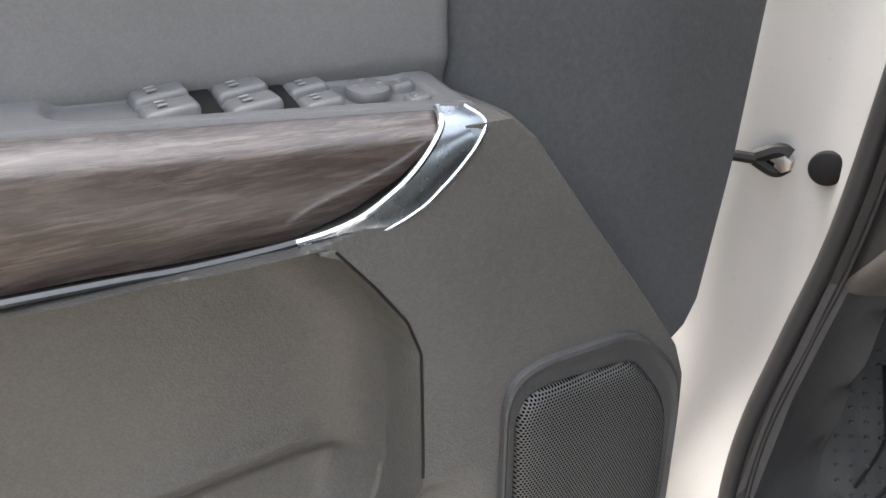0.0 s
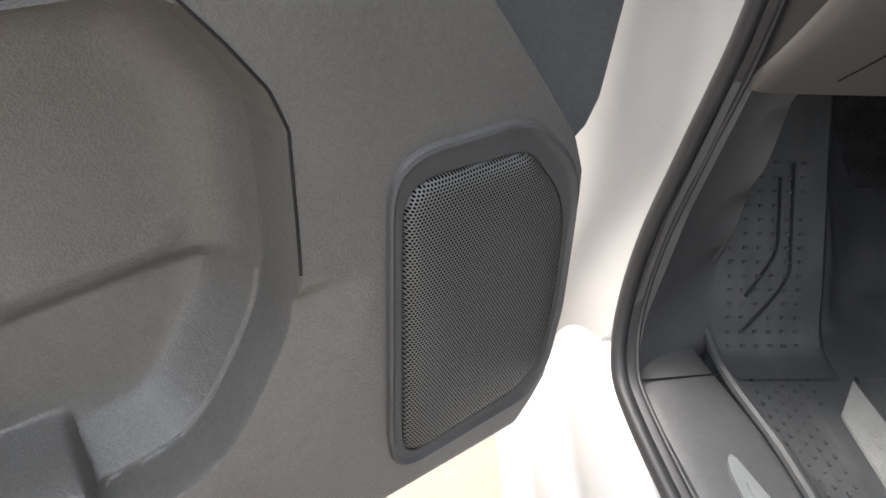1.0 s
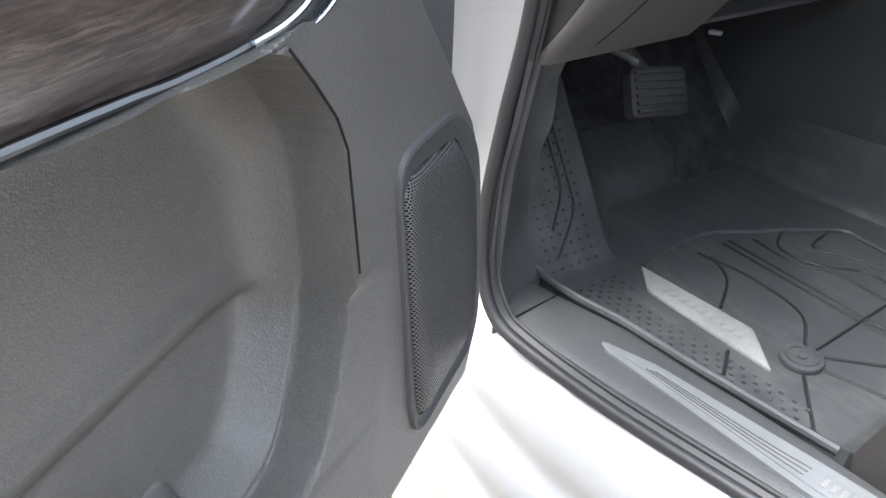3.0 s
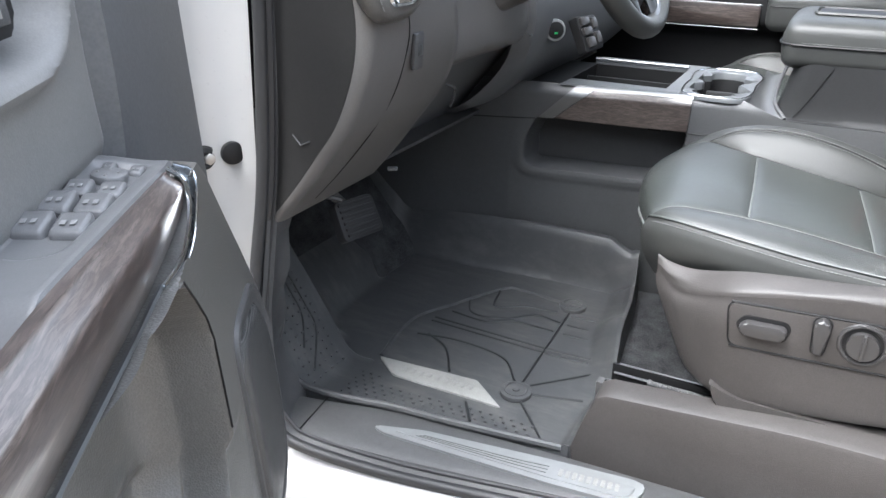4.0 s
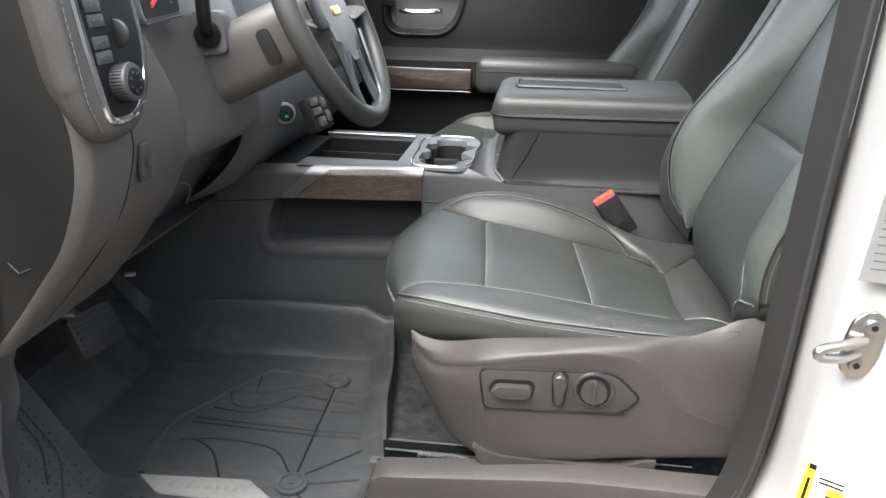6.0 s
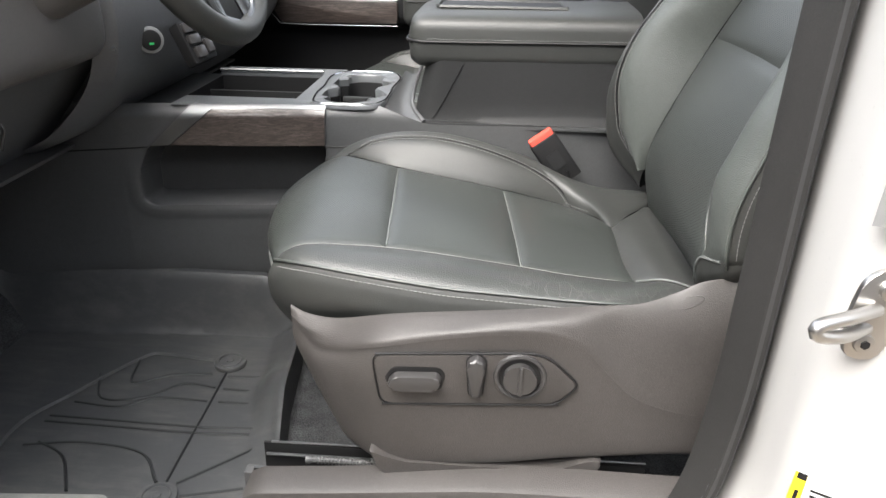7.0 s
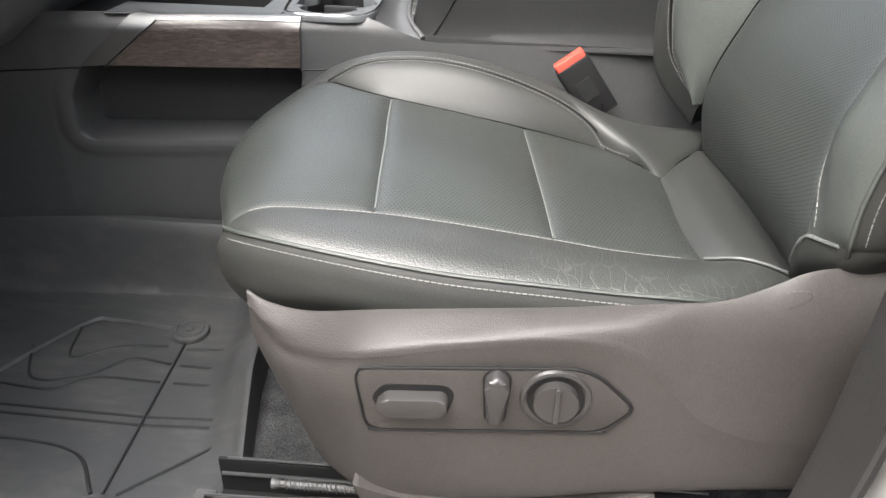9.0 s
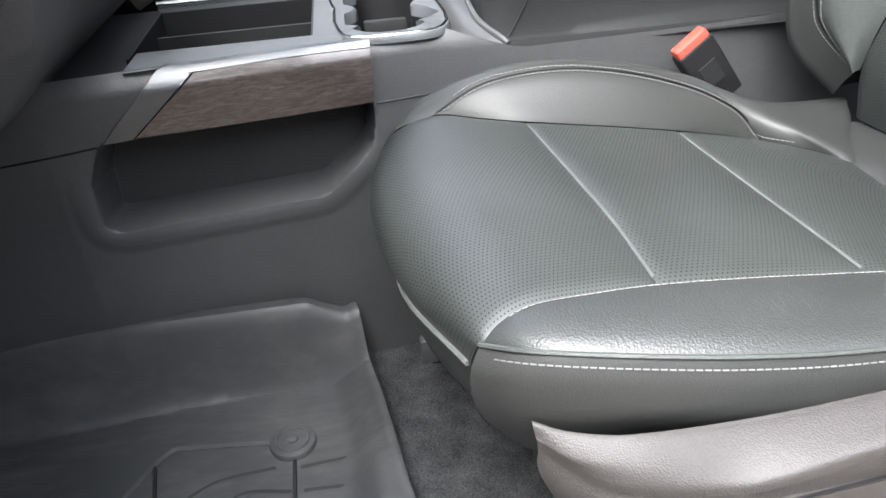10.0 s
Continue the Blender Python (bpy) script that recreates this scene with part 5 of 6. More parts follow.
Z += 0.118 * smooth01(Y, 0.985 + 0.03 * smooth01(X, -0.8, -0.4), 1.05) * (1 - 0.45 * smooth01(X - rear, -0.07, -0.005))
Z += 0.024 * smooth01(X - rear, -0.060, -0.012) * smooth01(Y, 0.60, 0.78)
Z += 0.010 * smooth01(X - rear, -0.02, -0.004)
ramp_x = -0.745 - 0.05 * smooth01(Y, 0.55, 0.65) - 0.05 * smooth01(Y, 0.8, 0.95)
Z += 0.95 * np.maximum(0, ramp_x - X) * smooth01(ramp_x - X, 0, 0.05)
Z += 0.055 * smooth01(ramp_x + 0.03 - X, 0, 0.06) * (1 - smooth01(Y, 0.555, 0.60))
Z += 0.018 * np.exp(-(((X - rear + 0.03) / 0.03) ** 2)) * np.exp(-(((Y - 0.835) / 0.05) ** 2))
mat_rows = [[(X[i, j], Y[i, j], Z[i, j]) for j in range(X.shape[1])] for i in range(X.shape[0])]
mat_rows.insert(0, [(p[0], p[1] - 0.004, p[2] - 0.02) for p in mat_rows[0]])
mat_rows.append([(p[0], p[1] + 0.008, p[2] - 0.03) for p in mat_rows[-1]])
mat_rows = [[*row, (row[-1][0] + 0.006, row[-1][1], 0.572)] for row in mat_rows]
part("mat_sheet", grid(mat_rows), MAT, mat, "black rubber sheet with raised walls")
MZ = 0.5885
# dead pedal with its raised rim
FOOT = glide([(-0.640, 0.592, 0), (-0.680, 0.593, 0), (-0.706, 0.612, 0), (-0.730, 0.652, 0), (-0.764, 0.706, 0), (-0.806, 0.770, 0), (-0.850, 0.838, 0), (-0.905, 0.925, 0)], 52)
foot_rows = [[(x, y, z) for y in np.r_[np.linspace(0.388, 0.530, 10)]] + [(x - 0.006, 0.537, z - 0.004), (x - 0.03, 0.542, z - 0.012), (x - 0.12, 0.548, z - 0.03)] for x, z, _ in FOOT]
dead = part("dead_pedal", grid(foot_rows, True), MAT, mat, "dotted rubber foot rest of the mat")
part("mat_rim", tube([(-0.735, 0.383, 0.80), (-0.731, 0.385, 0.737), (-0.750, 0.386, 0.668), (-0.742, 0.389, 0.632), (-0.700, 0.386, 0.608), (-0.630, 0.387, 0.606), (-0.531, 0.406, 0.606), (-0.415, 0.419, 0.606), (-0.235, 0.446, 0.604)], 0.0065, 8, n=120), MAT, mat, "raised rubber rim of the mat")
for line in ([(30, 0.470), (24, 0.470), (19, 0.466), (13, 0.432)], [(32, 0.486), (20, 0.486), (15, 0.480), (8, 0.430)]):
    part("groove", tube([(FOOT[i][0] + 0.001, y, FOOT[i][1] + 0.001) for i, y in line], 0.0022, 5, n=40), MAT_LINE, dead)
part("badge_plate", prism(rounded([(-0.640, 0.549), (-0.585, 0.508), (-0.369, 0.512), (-0.440, 0.566)], 0.006, 3), MZ - 0.002, MZ + 0.004, 0.002), BADGE, mat, "grey plastic badge strip with embossed bars")
for i in range(9):
    part("badge_mark", block((-0.573 + i * 0.0165, 0.5325 + i * 0.0006, MZ + 0.0042), (0.010, 0.013, 0.0012), 0.0004), BADGE, mat)
for bx, by in ((-0.380, 0.916), (-0.364, 0.567)):
    button_ob = part("retainer", drum((bx, by, MZ + 0.003), 0.029, 0.010, (0, 0, 0), 0.003, 40), MAT, mat, "round rubber retainer button")
    part("retainer_ring", tube([(bx + 0.020 * math.cos(a), by + 0.020 * math.sin(a), MZ + 0.0085) for a in np.linspace(0, 6.2832, 24, endpoint=False)], 0.0018, 6, True, n=40), MAT, button_ob)
    part("retainer_cap", drum((bx, by, MZ + 0.008), 0.007, 0.005, (0, 0, 0), 0.0015, 20), MAT, button_ob)
RIBS = [[(-0.405, 0.925), (-0.50, 0.935), (-0.545, 0.925), (-0.615, 0.80), (-0.66, 0.70), (-0.640, 0.555)], [(-0.378, 0.89), (-0.366, 0.60)], [(-0.366, 0.73), (-0.62, 0.735)], [(-0.366, 0.715), (-0.62, 0.72)],
        [(-0.28, 0.735), (-0.366, 0.73)], [(-0.28, 0.72), (-0.366, 0.715)], [(-0.26, 0.69), (-0.35, 0.60)], [(-0.25, 0.60), (-0.335, 0.575)], [(-0.29, 0.80), (-0.36, 0.80)], [(-0.29, 0.835), (-0.365, 0.838)], [(-0.30, 0.88), (-0.37, 0.875)],
        [(-0.38, 0.84), (-0.44, 0.845), (-0.49, 0.80), (-0.56, 0.79), (-0.60, 0.86)], [(-0.38, 0.80), (-0.47, 0.80), (-0.52, 0.77), (-0.60, 0.775)], [(-0.40, 0.88), (-0.47, 0.87), (-0.53, 0.84), (-0.55, 0.91)],
        [(-0.38, 0.60), (-0.43, 0.66), (-0.53, 0.675), (-0.62, 0.66)], [(-0.50, 0.57), (-0.545, 0.64), (-0.60, 0.67)], [(-0.345, 0.545), (-0.27, 0.46)], [(-0.43, 0.50), (-0.40, 0.455)]]
for line in RIBS:
    part("rib", tube([(x, y, MZ + 0.0008) for x, y in line], 0.0055 if line is RIBS[0] else 0.0025, 6, n=14 * len(line), flat=0.8), MAT if line is RIBS[0] else MAT_LINE, mat)
spots = []
for i in range(7):
    for j in range(22):
        x, y = -0.70 + j * 0.019 + (i % 2) * 0.0095, 0.425 + i * 0.0115 + 0.02 * smooth01(j, 5, 20)
        if x < -0.60 + 0.3 * (i < 5):
            spots.append(block((x, y, MZ + 0.0006), (0.006, 0.004, 0.0045), 0.001))
for i in range(6, 33, 2):
    for j in range(6):
        spots.append(block((FOOT[i][0] + 0.0008, 0.412 + j * 0.0175, FOOT[i][1] + 0.0005), (0.004, 0.0055, 0.0045), 0.001, (0, 57, 0)))
merged = []
for bm in spots:
    bm.verts.index_update()
    merged.append(([tuple(v.co) for v in bm.verts], [tuple(v.index for v in q.verts) for q in bm.faces]))
    bm.free()
tagged(part("tread_dots", join(*merged), MAT, mat), kind="stuff")

# ---- centre console ----
console = thing("centre_console", (0.0, 1.25, 0.58), "dark grey centre console with wood trim and cup holders", "console")
BINLINE = [tuple(p) for p in rounded([(-0.540, 0.956), (-0.563, 0.905), (-0.563, 0.852), (-0.548, 0.843), (-0.300, 0.843), (-0.236, 0.897), (-0.228, 0.956)], 0.016, 5)]


def side_y(x):
    """The near side of the console, which swings away towards the rear."""
    return 1.062 + 0.14 * (np.clip(x, -0.6, 0.6) + 0.5) - 0.03 * smooth01(x, -0.2, 0.3) - 0.02 * smooth01(-x, 0.55, 0.9)


xs, zs = np.meshgrid(np.r_[np.linspace(-1.1, -0.66, 14), np.linspace(-0.65, -0.2, 150), np.linspace(-0.19, 0.6, 40)], np.r_[np.linspace(0.56, 0.79, 14), np.linspace(0.793, 0.965, 90), np.linspace(0.97, 1.031, 16)])
zs = np.where(xs > -0.15, 0.56 + (zs - 0.56) * (np.interp(xs, [-0.14, -0.04], [1.031, 0.996]) - 0.56) / 0.471, zs)
dpth = inside_by(xs, zs, BINLINE)
Yc = side_y(xs) + 0.062 * smooth01(dpth, -0.004, 0.006) - 0.002 * smooth01(dpth, -0.034, -0.020) * (1 - smooth01(dpth, -0.014, -0.002)) * (1 - smooth01(zs, 0.90, 0.955)) + 0.014 * smooth01(zs, 1.008, 1.036)
Yc += 0.035 * smooth01(0.74 - zs, 0.0, 0.16) * smooth01(-xs, 0.25, 0.5) * 0.6
shell = part("console_shell", grid([[(xs[i, j], Yc[i, j], zs[i, j]) for j in range(xs.shape[1])] for i in range(xs.shape[0])], True), CONSOLE, console, "dark grey console side with a storage recess")
# shade of the recess, put in as a darker sheet over its back
part("bin_dark", grid([[(x, float(side_y(x)) + 0.0605, z) for x in np.linspace(-0.555, -0.235, 12)] for z in np.linspace(0.85, 0.955, 6)], True), RECESS_SHADE, console, "dark sheet holding the shade inside the storage recess")
part("console_seam", tube([(x, float(side_y(x)) - 0.0004, z) for x, z in ((-0.75, 0.940), (-0.66, 0.946), (-0.60, 0.950), (-0.545, 0.953))], 0.0012, 5), BLACK, shell)
part("console_seam", tube([(x, float(side_y(x)) - 0.0004, 0.952 + 0.02 * (x + 0.22)) for x in np.linspace(-0.224, 0.0, 8)], 0.0012, 5), BLACK, shell)
trim_face = lambda a, b, c: (a, float(side_y(a)) - 0.004 - c + 0.014 * float(smooth01(b, 1.008, 1.036)), b)  # noqa: E731
strips = lambda pts, n: [tuple(q) for q in glide([(*p, 0) for p in pts], n)[:, :2]]  # noqa: E731


def trim_plate(low, high, proud, n=24, m=16):
    """A thin curved plate on the console side between a lower and an upper line."""
    lo, hi = strips(low, n), strips(high, n)
    top = [[trim_face(a[0] + (b[0] - a[0]) * k, a[1] + (b[1] - a[1]) * k, proud) for k in np.linspace(0, 1, m)] for a, b in zip(lo, hi)]
    back = lambda p: (p[0], p[1] + proud + 0.006, p[2])  # noqa: E731
    rows = [[back(r[0]), *r, back(r[-1])] for r in top]
    return grid([[back(p) for p in rows[0]], *rows, [back(p) for p in rows[-1]]])


part("wood_inlay", trim_plate([(-0.501, 0.959), (-0.36, 0.957), (-0.2265, 0.957)], [(-0.424, 1.022), (-0.32, 1.023), (-0.224, 1.021)], 0.004), WOOD, console, "smoked dark wood veneer inlay")
part("metal_corner", trim_plate([(-0.536, 0.958), (-0.520, 0.958), (-0.5035, 0.959)], [(-0.462, 1.030), (-0.445, 1.028), (-0.427, 1.0225)], 0.0048, 10), SATIN, console, "satin metal corner trim")
part("metal_strip", trim_plate([(-0.462, 1.030), (-0.427, 1.0235), (-0.32, 1.0242), (-0.224, 1.0222)], [(-0.450, 1.0335), (-0.42, 1.0305), (-0.32, 1.0310), (-0.2235, 1.0295)], 0.0050, 20, 5), SATIN, console, "bright metal strip over the veneer")
# tray, its rails and the cup holder
part("tray_floor", join(slabbox(-0.515, -0.290, 1.148, 1.372, 0.935, 0.942)), BLACK, console)
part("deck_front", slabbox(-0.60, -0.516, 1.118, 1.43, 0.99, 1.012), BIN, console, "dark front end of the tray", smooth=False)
for piece in ((-0.515, -0.290, 1.372, 1.43), (-0.290, -0.250, 1.130, 1.43)):
    part("deck", slabbox(*piece, 1.016, 1.0292), DECK, console, "satin grey painted tray deck", smooth=False)
part("deck", grid([[(x, float(side_y(x)) + 0.006, 1.0300), (x, float(side_y(x)) + 0.014, 1.0305), (x, 1.140, 1.0292), (x, 1.1505, 1.0285)] for x in np.linspace(-0.50, -0.255, 30)], True), DECK, console, "satin grey painted tray deck")
part("tray_wall", slabbox(-0.515, -0.290, 1.150, 1.153, 0.94, 1.018), BLACK, console)
part("tray_wall", slabbox(-0.515, -0.290, 1.368, 1.3715, 0.94, 1.022), BLACK, console)
part("tray_wall", slabbox(-0.294, -0.2905, 1.15, 1.38, 0.94, 1.022), BLACK, console)
part("tray_wall", slabbox(-0.5145, -0.511, 1.15, 1.38, 0.94, 1.022), BLACK, console)
part("tray_rail", tube([(-0.515, 1.372, 1.035), (-0.290, 1.374, 1.035)], 0.0055, 8, flat=0.7, n=6), SATIN, console, "satin metal tray rail")
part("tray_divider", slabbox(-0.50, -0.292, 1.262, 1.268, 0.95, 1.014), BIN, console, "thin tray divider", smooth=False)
cup_c = np.array((-0.196, 1.262))
RIM = [(-0.259, 1.128), (-0.238, 1.108), (-0.144, 1.108), (-0.122, 1.135), (-0.121, 1.375), (-0.141, 1.415), (-0.254, 1.415), (-0.272, 1.372)]
rim_line = [np.array(p) for p in glide([(*p, 0) for p in rounded(RIM, 0.030, 6)], 120, True)[:, :2]]


def cup_hole(a):
    """Two round wells that run into each other, with fingers pointing in at the waist."""
    c, q = math.cos(a), math.sin(a)
    waist = abs(q)
    across = 0.060 * (1.0 - 0.40 * math.exp(-((q / 0.16) ** 2)) + 0.22 * math.exp(-(((waist - 0.42) / 0.10) ** 2)) - 0.28 * math.exp(-(((waist - 0.66) / 0.05) ** 2)))
    return cup_c + np.array((across * math.copysign(abs(c) ** 0.75, c), 0.126 * math.copysign(waist ** 0.9, q)))


order = np.array(rim_line) - cup_c
hole = [cup_hole(math.atan2(p[1] / 0.15, p[0] / 0.07)) for p in order]
close = lambda line, z: [(p[0], p[1], z) for p in [*line, line[0]]]  # noqa: E731
blend = lambda k: [a + (b - a) * k for a, b in zip(rim_line, hole)]  # noqa: E731
grow = lambda k: [cup_c + (p - cup_c) * k for p in rim_line]  # noqa: E731
part("cup_rim", grid([close(grow(1.015), 1.022), close(grow(1.012), 1.0275), close(grow(1.0), 1.0305), close(blend(0.12), 1.0310), close(blend(0.16), 1.0295), close(blend(0.9), 1.0285), close(hole, 1.025), close(hole, 1.0)]), DECK, console, "satin grey cup holder rim")
part("cup_trim", tube([(p[0], p[1], 1.0308) for p in blend(0.10)], 0.0022, 6, True, n=120, flat=0.5), CHROME, console, "thin chrome ring")
part("cup_well", join(grid([close(hole, 1.012), close([cup_c + (p - cup_c) * 0.93 for p in hole], 0.93)]), ([(p[0], p[1], 0.931) for p in hole], [tuple(range(len(hole)))])), BLACK, console, "black cup wells")
part("cup_bridge", block((cup_c[0], cup_c[1], 0.985), (0.06, 0.010, 0.05), 0.004), BIN, console)
edge_a = glide([(-0.123, 1.44, 1.030), (-0.122, 1.30, 1.030), (-0.122, 1.20, 1.029), (-0.122, 1.16, 1.027), (-0.122, 1.145, 1.022), (-0.122, 1.136, 1.010)], 30)
edge_b = glide([(-0.082, 1.44, 1.045), (-0.083, 1.30, 1.030), (-0.080, 1.215, 1.014), (-0.070, 1.175, 1.006), (-0.060, 1.155, 1.001), (-0.052, 1.140, 0.995)], 30)
part("saddle", grid([[tuple(a + (c - a) * k + np.array((0, 0, -0.014 * math.sin(math.pi * k)))) for k in np.linspace(0, 1, 9)] for a, c in zip(edge_a, edge_b)]), CONSOLE, console, "smooth dark saddle behind the cup holder")
# swept frame from the cup deck up to the storage box
part("swept_frame", tube([(-0.083, 1.42, 1.05), (-0.083, 1.30, 1.034), (-0.080, 1.215, 1.016), (-0.070, 1.175, 1.008), (-0.060, 1.155, 1.003), (-0.050, 1.140, 0.996)], 0.004, 8, n=40), GRAPHITE, console, "smooth swept edge")
box_rows = []
for y, z in ((1.128, 0.990), (1.150, 0.9905), (1.176, 0.986), (1.186, 0.984), (1.1925, 0.987), (1.195, 0.995), (1.1965, 1.02), (1.198, 1.06), (1.200, 1.115)):
    k = (z - 0.984) / 0.131
    rise = lambda x: 0.010 * float(smooth01(x, 0.0, 0.25))  # noqa: E731
    low = lambda x: z + rise(x) * (1 - k) * (y > 1.19)  # noqa: E731
    box_rows.append([(-0.080 + 0.03 * k, 1.44, z), (-0.080 + 0.03 * k, y + 0.05, z), (-0.066 + 0.025 * k, y + 0.012, z), (-0.035 + 0.01 * k, y, low(-0.035)), *((x, y, low(x)) for x in np.linspace(0.0, 0.36, 14))])
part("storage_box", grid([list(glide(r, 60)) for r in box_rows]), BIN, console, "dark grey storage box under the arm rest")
part("box_seam", tube([(-0.040, 1.190, 0.988), (-0.02, 1.1945, 1.02), (0.018, 1.1975, 1.092)], 0.0011, 5), BLACK, console)
rows = []
LIDX, LIDY = (-0.090, 0.340), (1.196, 1.50)
for a in np.linspace(0, 1, 60):
    x = LIDX[0] + (LIDX[1] - LIDX[0]) * a
    nose = min(1.0, a / 0.10)
    row = []
    for b in np.linspace(0, 2 * math.pi, 49):
        cy, cz = math.cos(b), math.sin(b)
        hy, hz = (LIDY[1] - LIDY[0]) / 2, 0.052
        e = 0.40
        sy, sz = math.copysign(abs(cy) ** e, cy), math.copysign(abs(cz) ** e, cz)
        n_in = (1 - (1 - nose) ** 2.6) ** (1 / 2.6)
        row.append((x, (LIDY[0] + LIDY[1]) / 2 + sy * (hy - 0.05 * (1 - n_in)), 1.129 + 0.004 * a + sz * hz * (0.35 + 0.65 * n_in)))
    rows.append(row)
lid = part("arm_lid", grid(rows), HIDE, console, "padded black leather arm rest lid")
part("lid_slot", prism(rounded([(-0.035, 1.285), (0.205, 1.285), (0.195, 1.375), (-0.035, 1.375)], 0.02, 4), 1.1630, 1.1860, 0.0008), BLACK, lid, "dark slot in the lid")
part("lid_slot_rim", tube([(p[0], p[1], 1.1845) for p in rounded([(-0.040, 1.28), (0.21, 1.28), (0.20, 1.38), (-0.040, 1.38)], 0.02, 5)], 0.004, 6, True, n=60), HIDE, lid)
part("lid_seam", tube([(-0.090, 1.32, 1.1320), (-0.090, 1.224, 1.1320), (-0.066, 1.200, 1.1320), (-0.02, 1.1945, 1.1320), (0.34, 1.1945, 1.1360)], 0.0026, 6, n=60), BLACK, lid)
part("lid_stitching", stitches([(-0.05, 1.1955, 1.1365), (-0.02, 1.1940, 1.1365), (0.34, 1.1940, 1.1405)]), THREAD, lid)

# ---- dashboard ----
dash = thing("dashboard", (-0.7, 1.1, 0.95), "dark grey dashboard with a light switch panel", "dashboard")
CURVE = [(-0.545, 1.56), (-0.520, 1.414), (-0.511, 1.347), (-0.500, 1.291), (-0.494, 1.250), (-0.4975, 1.203), (-0.512, 1.155), (-0.536, 1.105), (-0.570, 1.060), (-0.615, 1.003), (-0.668, 0.943)]
curve = glide([(x, z) for x, z in CURVE], 60)
rows, cap_rows = [], []
for x, z in curve:
    row = []
    stop = float(np.interp(z, [0.94, 1.05, 1.10, 1.14, 1.18, 1.27, 1.35, 1.56], [0.60, 0.60, 0.603, 0.608, 0.602, 0.570, 0.532, 0.45]))
    for a in np.linspace(0, 1, 8):
        t = a * math.pi / 2
        row.append((x - 0.018 + 0.018 * math.sin(t), 0.345 - 0.018 * math.cos(t), z))
    for y in np.linspace(0.36, stop - 0.006, 14):
        row.append((x - 0.004 * ((y - 0.36) / 0.3) ** 2, y, z))
    row += [(x - 0.005, stop - 0.002, z), (x - 0.009, stop, z), (x - 0.07, stop + 0.002, z)]
    rows.append(row)
    cap_rows.append([(-0.690 + 0.02 * smooth01(z, 0.95, 1.5), 0.333, z), (x - 0.033, 0.3275, z), (x - 0.0195, 0.3275, z), (x - 0.018, 0.329, z)])
part("end_cap", grid(cap_rows, True), END_CAP, dash, "flat near-black dash end cap")
knee = part("knee_panel", grid(rows, True), DASH, dash, "grained dark grey lower dash panel")
part("dash_underside", join(slabbox(-1.15, -0.676, 0.335, 1.9, 0.952, 0.958)), GRAPHITE, dash)
seam_x = lambda z: float(np.interp(z, curve[::-1, 1], curve[::-1, 0])) + 0.0001  # noqa: E731
part("panel_seam", tube([(seam_x(z), y, z) for y, z in ((0.425, 1.262), (0.430, 1.23), (0.428, 1.20), (0.426, 1.14), (0.420, 1.078), (0.408, 1.012), (0.395, 0.966))], 0.0011, 5, n=60), BLACK, knee)
part("end_mark", tube([(-0.627, 0.3275, 1.088), (-0.614, 0.3272, 1.074), (-0.597, 0.327, 1.082)], 0.0012, 4, smooth=False), GRAPHITE, knee, "faint moulded corner mark")
# light switch pod
podm = pose(-0.497, 0.386, 1.340, 90, 0, 90) @ pose(0, 0, 0, -7, 0, 0)
shape = glide(rounded([(-0.098, 0.18), (-0.094, -0.050), (-0.066, -0.095), (0.018, -0.095), (0.060, -0.060), (0.069, 0.18)], 0.035, 6), 110, True)
mid, reach = np.array((-0.015, 0.04)), np.array((0.082, 0.138))
ring = lambda inset, h: [tuple(podm @ Vector((*(mid + (np.array(p) - mid) * (1 - inset / reach)), h))) for p in [*shape, shape[0]]]  # noqa: E731
pod_rows = [ring(0.050, -0.06), ring(0.030, -0.03), ring(0.006, -0.006), *(ring(0.016 * (1 - math.sin(a)), 0.004 + 0.018 * math.cos(a)) for a in np.linspace(math.pi / 2, 0, 8)), ring(0.024, 0.022)]
lamp_pod = part("switch_pod", join(grid(pod_rows), (pod_rows[-1][:-1], [tuple(range(len(shape)))])), POD_HIDE, dash, "padded dark grey light switch pod with stitching")
trim = rounded([(-0.060, 0.16), (-0.056, 0.02), (-0.049, -0.060), (-0.040, -0.072), (0.008, -0.072), (0.040, -0.050), (0.060, -0.004), (0.060, 0.16)], 0.016, 6)
part("pod_frame", tube([tuple(podm @ Vector((p[0], p[1], 0.0225))) for p in trim], 0.0050, 8, True, n=120), CHROME, lamp_pod, "bright metal frame")
part("pod_face", prism([(p[0] * 0.97, p[1] * 0.985) for p in trim], 0.015, 0.0245, 0.001, podm), BLACK, lamp_pod)
for up in (0.002, 0.0185, 0.043, 0.0595, 0.085):
    part("light_button", block(tuple(podm @ Vector((-0.030, up, 0.025))), (0.006, 0.030, 0.0145), 0.002, (0, -7, 0)), GRAPHITE, lamp_pod, "grey button with two pale symbols")
    for side in (-0.0375, -0.0235):
        part("button_symbol", block(tuple(podm @ Vector((side, up, 0.0284))), (0.0010, 0.0045, 0.0028), 0.0003, (0, -7, 0)), SATIN, lamp_pod)
head_dial = part("headlight_dial", drum(tuple(podm @ Vector((-0.010, -0.030, 0.034))), 0.023, 0.022, (0, 83, 0), 0.004, 40), GRAPHITE, lamp_pod, "round ribbed headlight dial")
for a in range(36):
    c, d = math.cos(a * math.pi / 18), math.sin(a * math.pi / 18)
    part("dial_rib", block(tuple(podm @ Vector((-0.010 + 0.0231 * c, -0.030 + 0.0231 * d, 0.034))), (0.014, 0.0014, 0.0014), 0.0003, (0, -7, 0), 1), BLACK, head_dial)
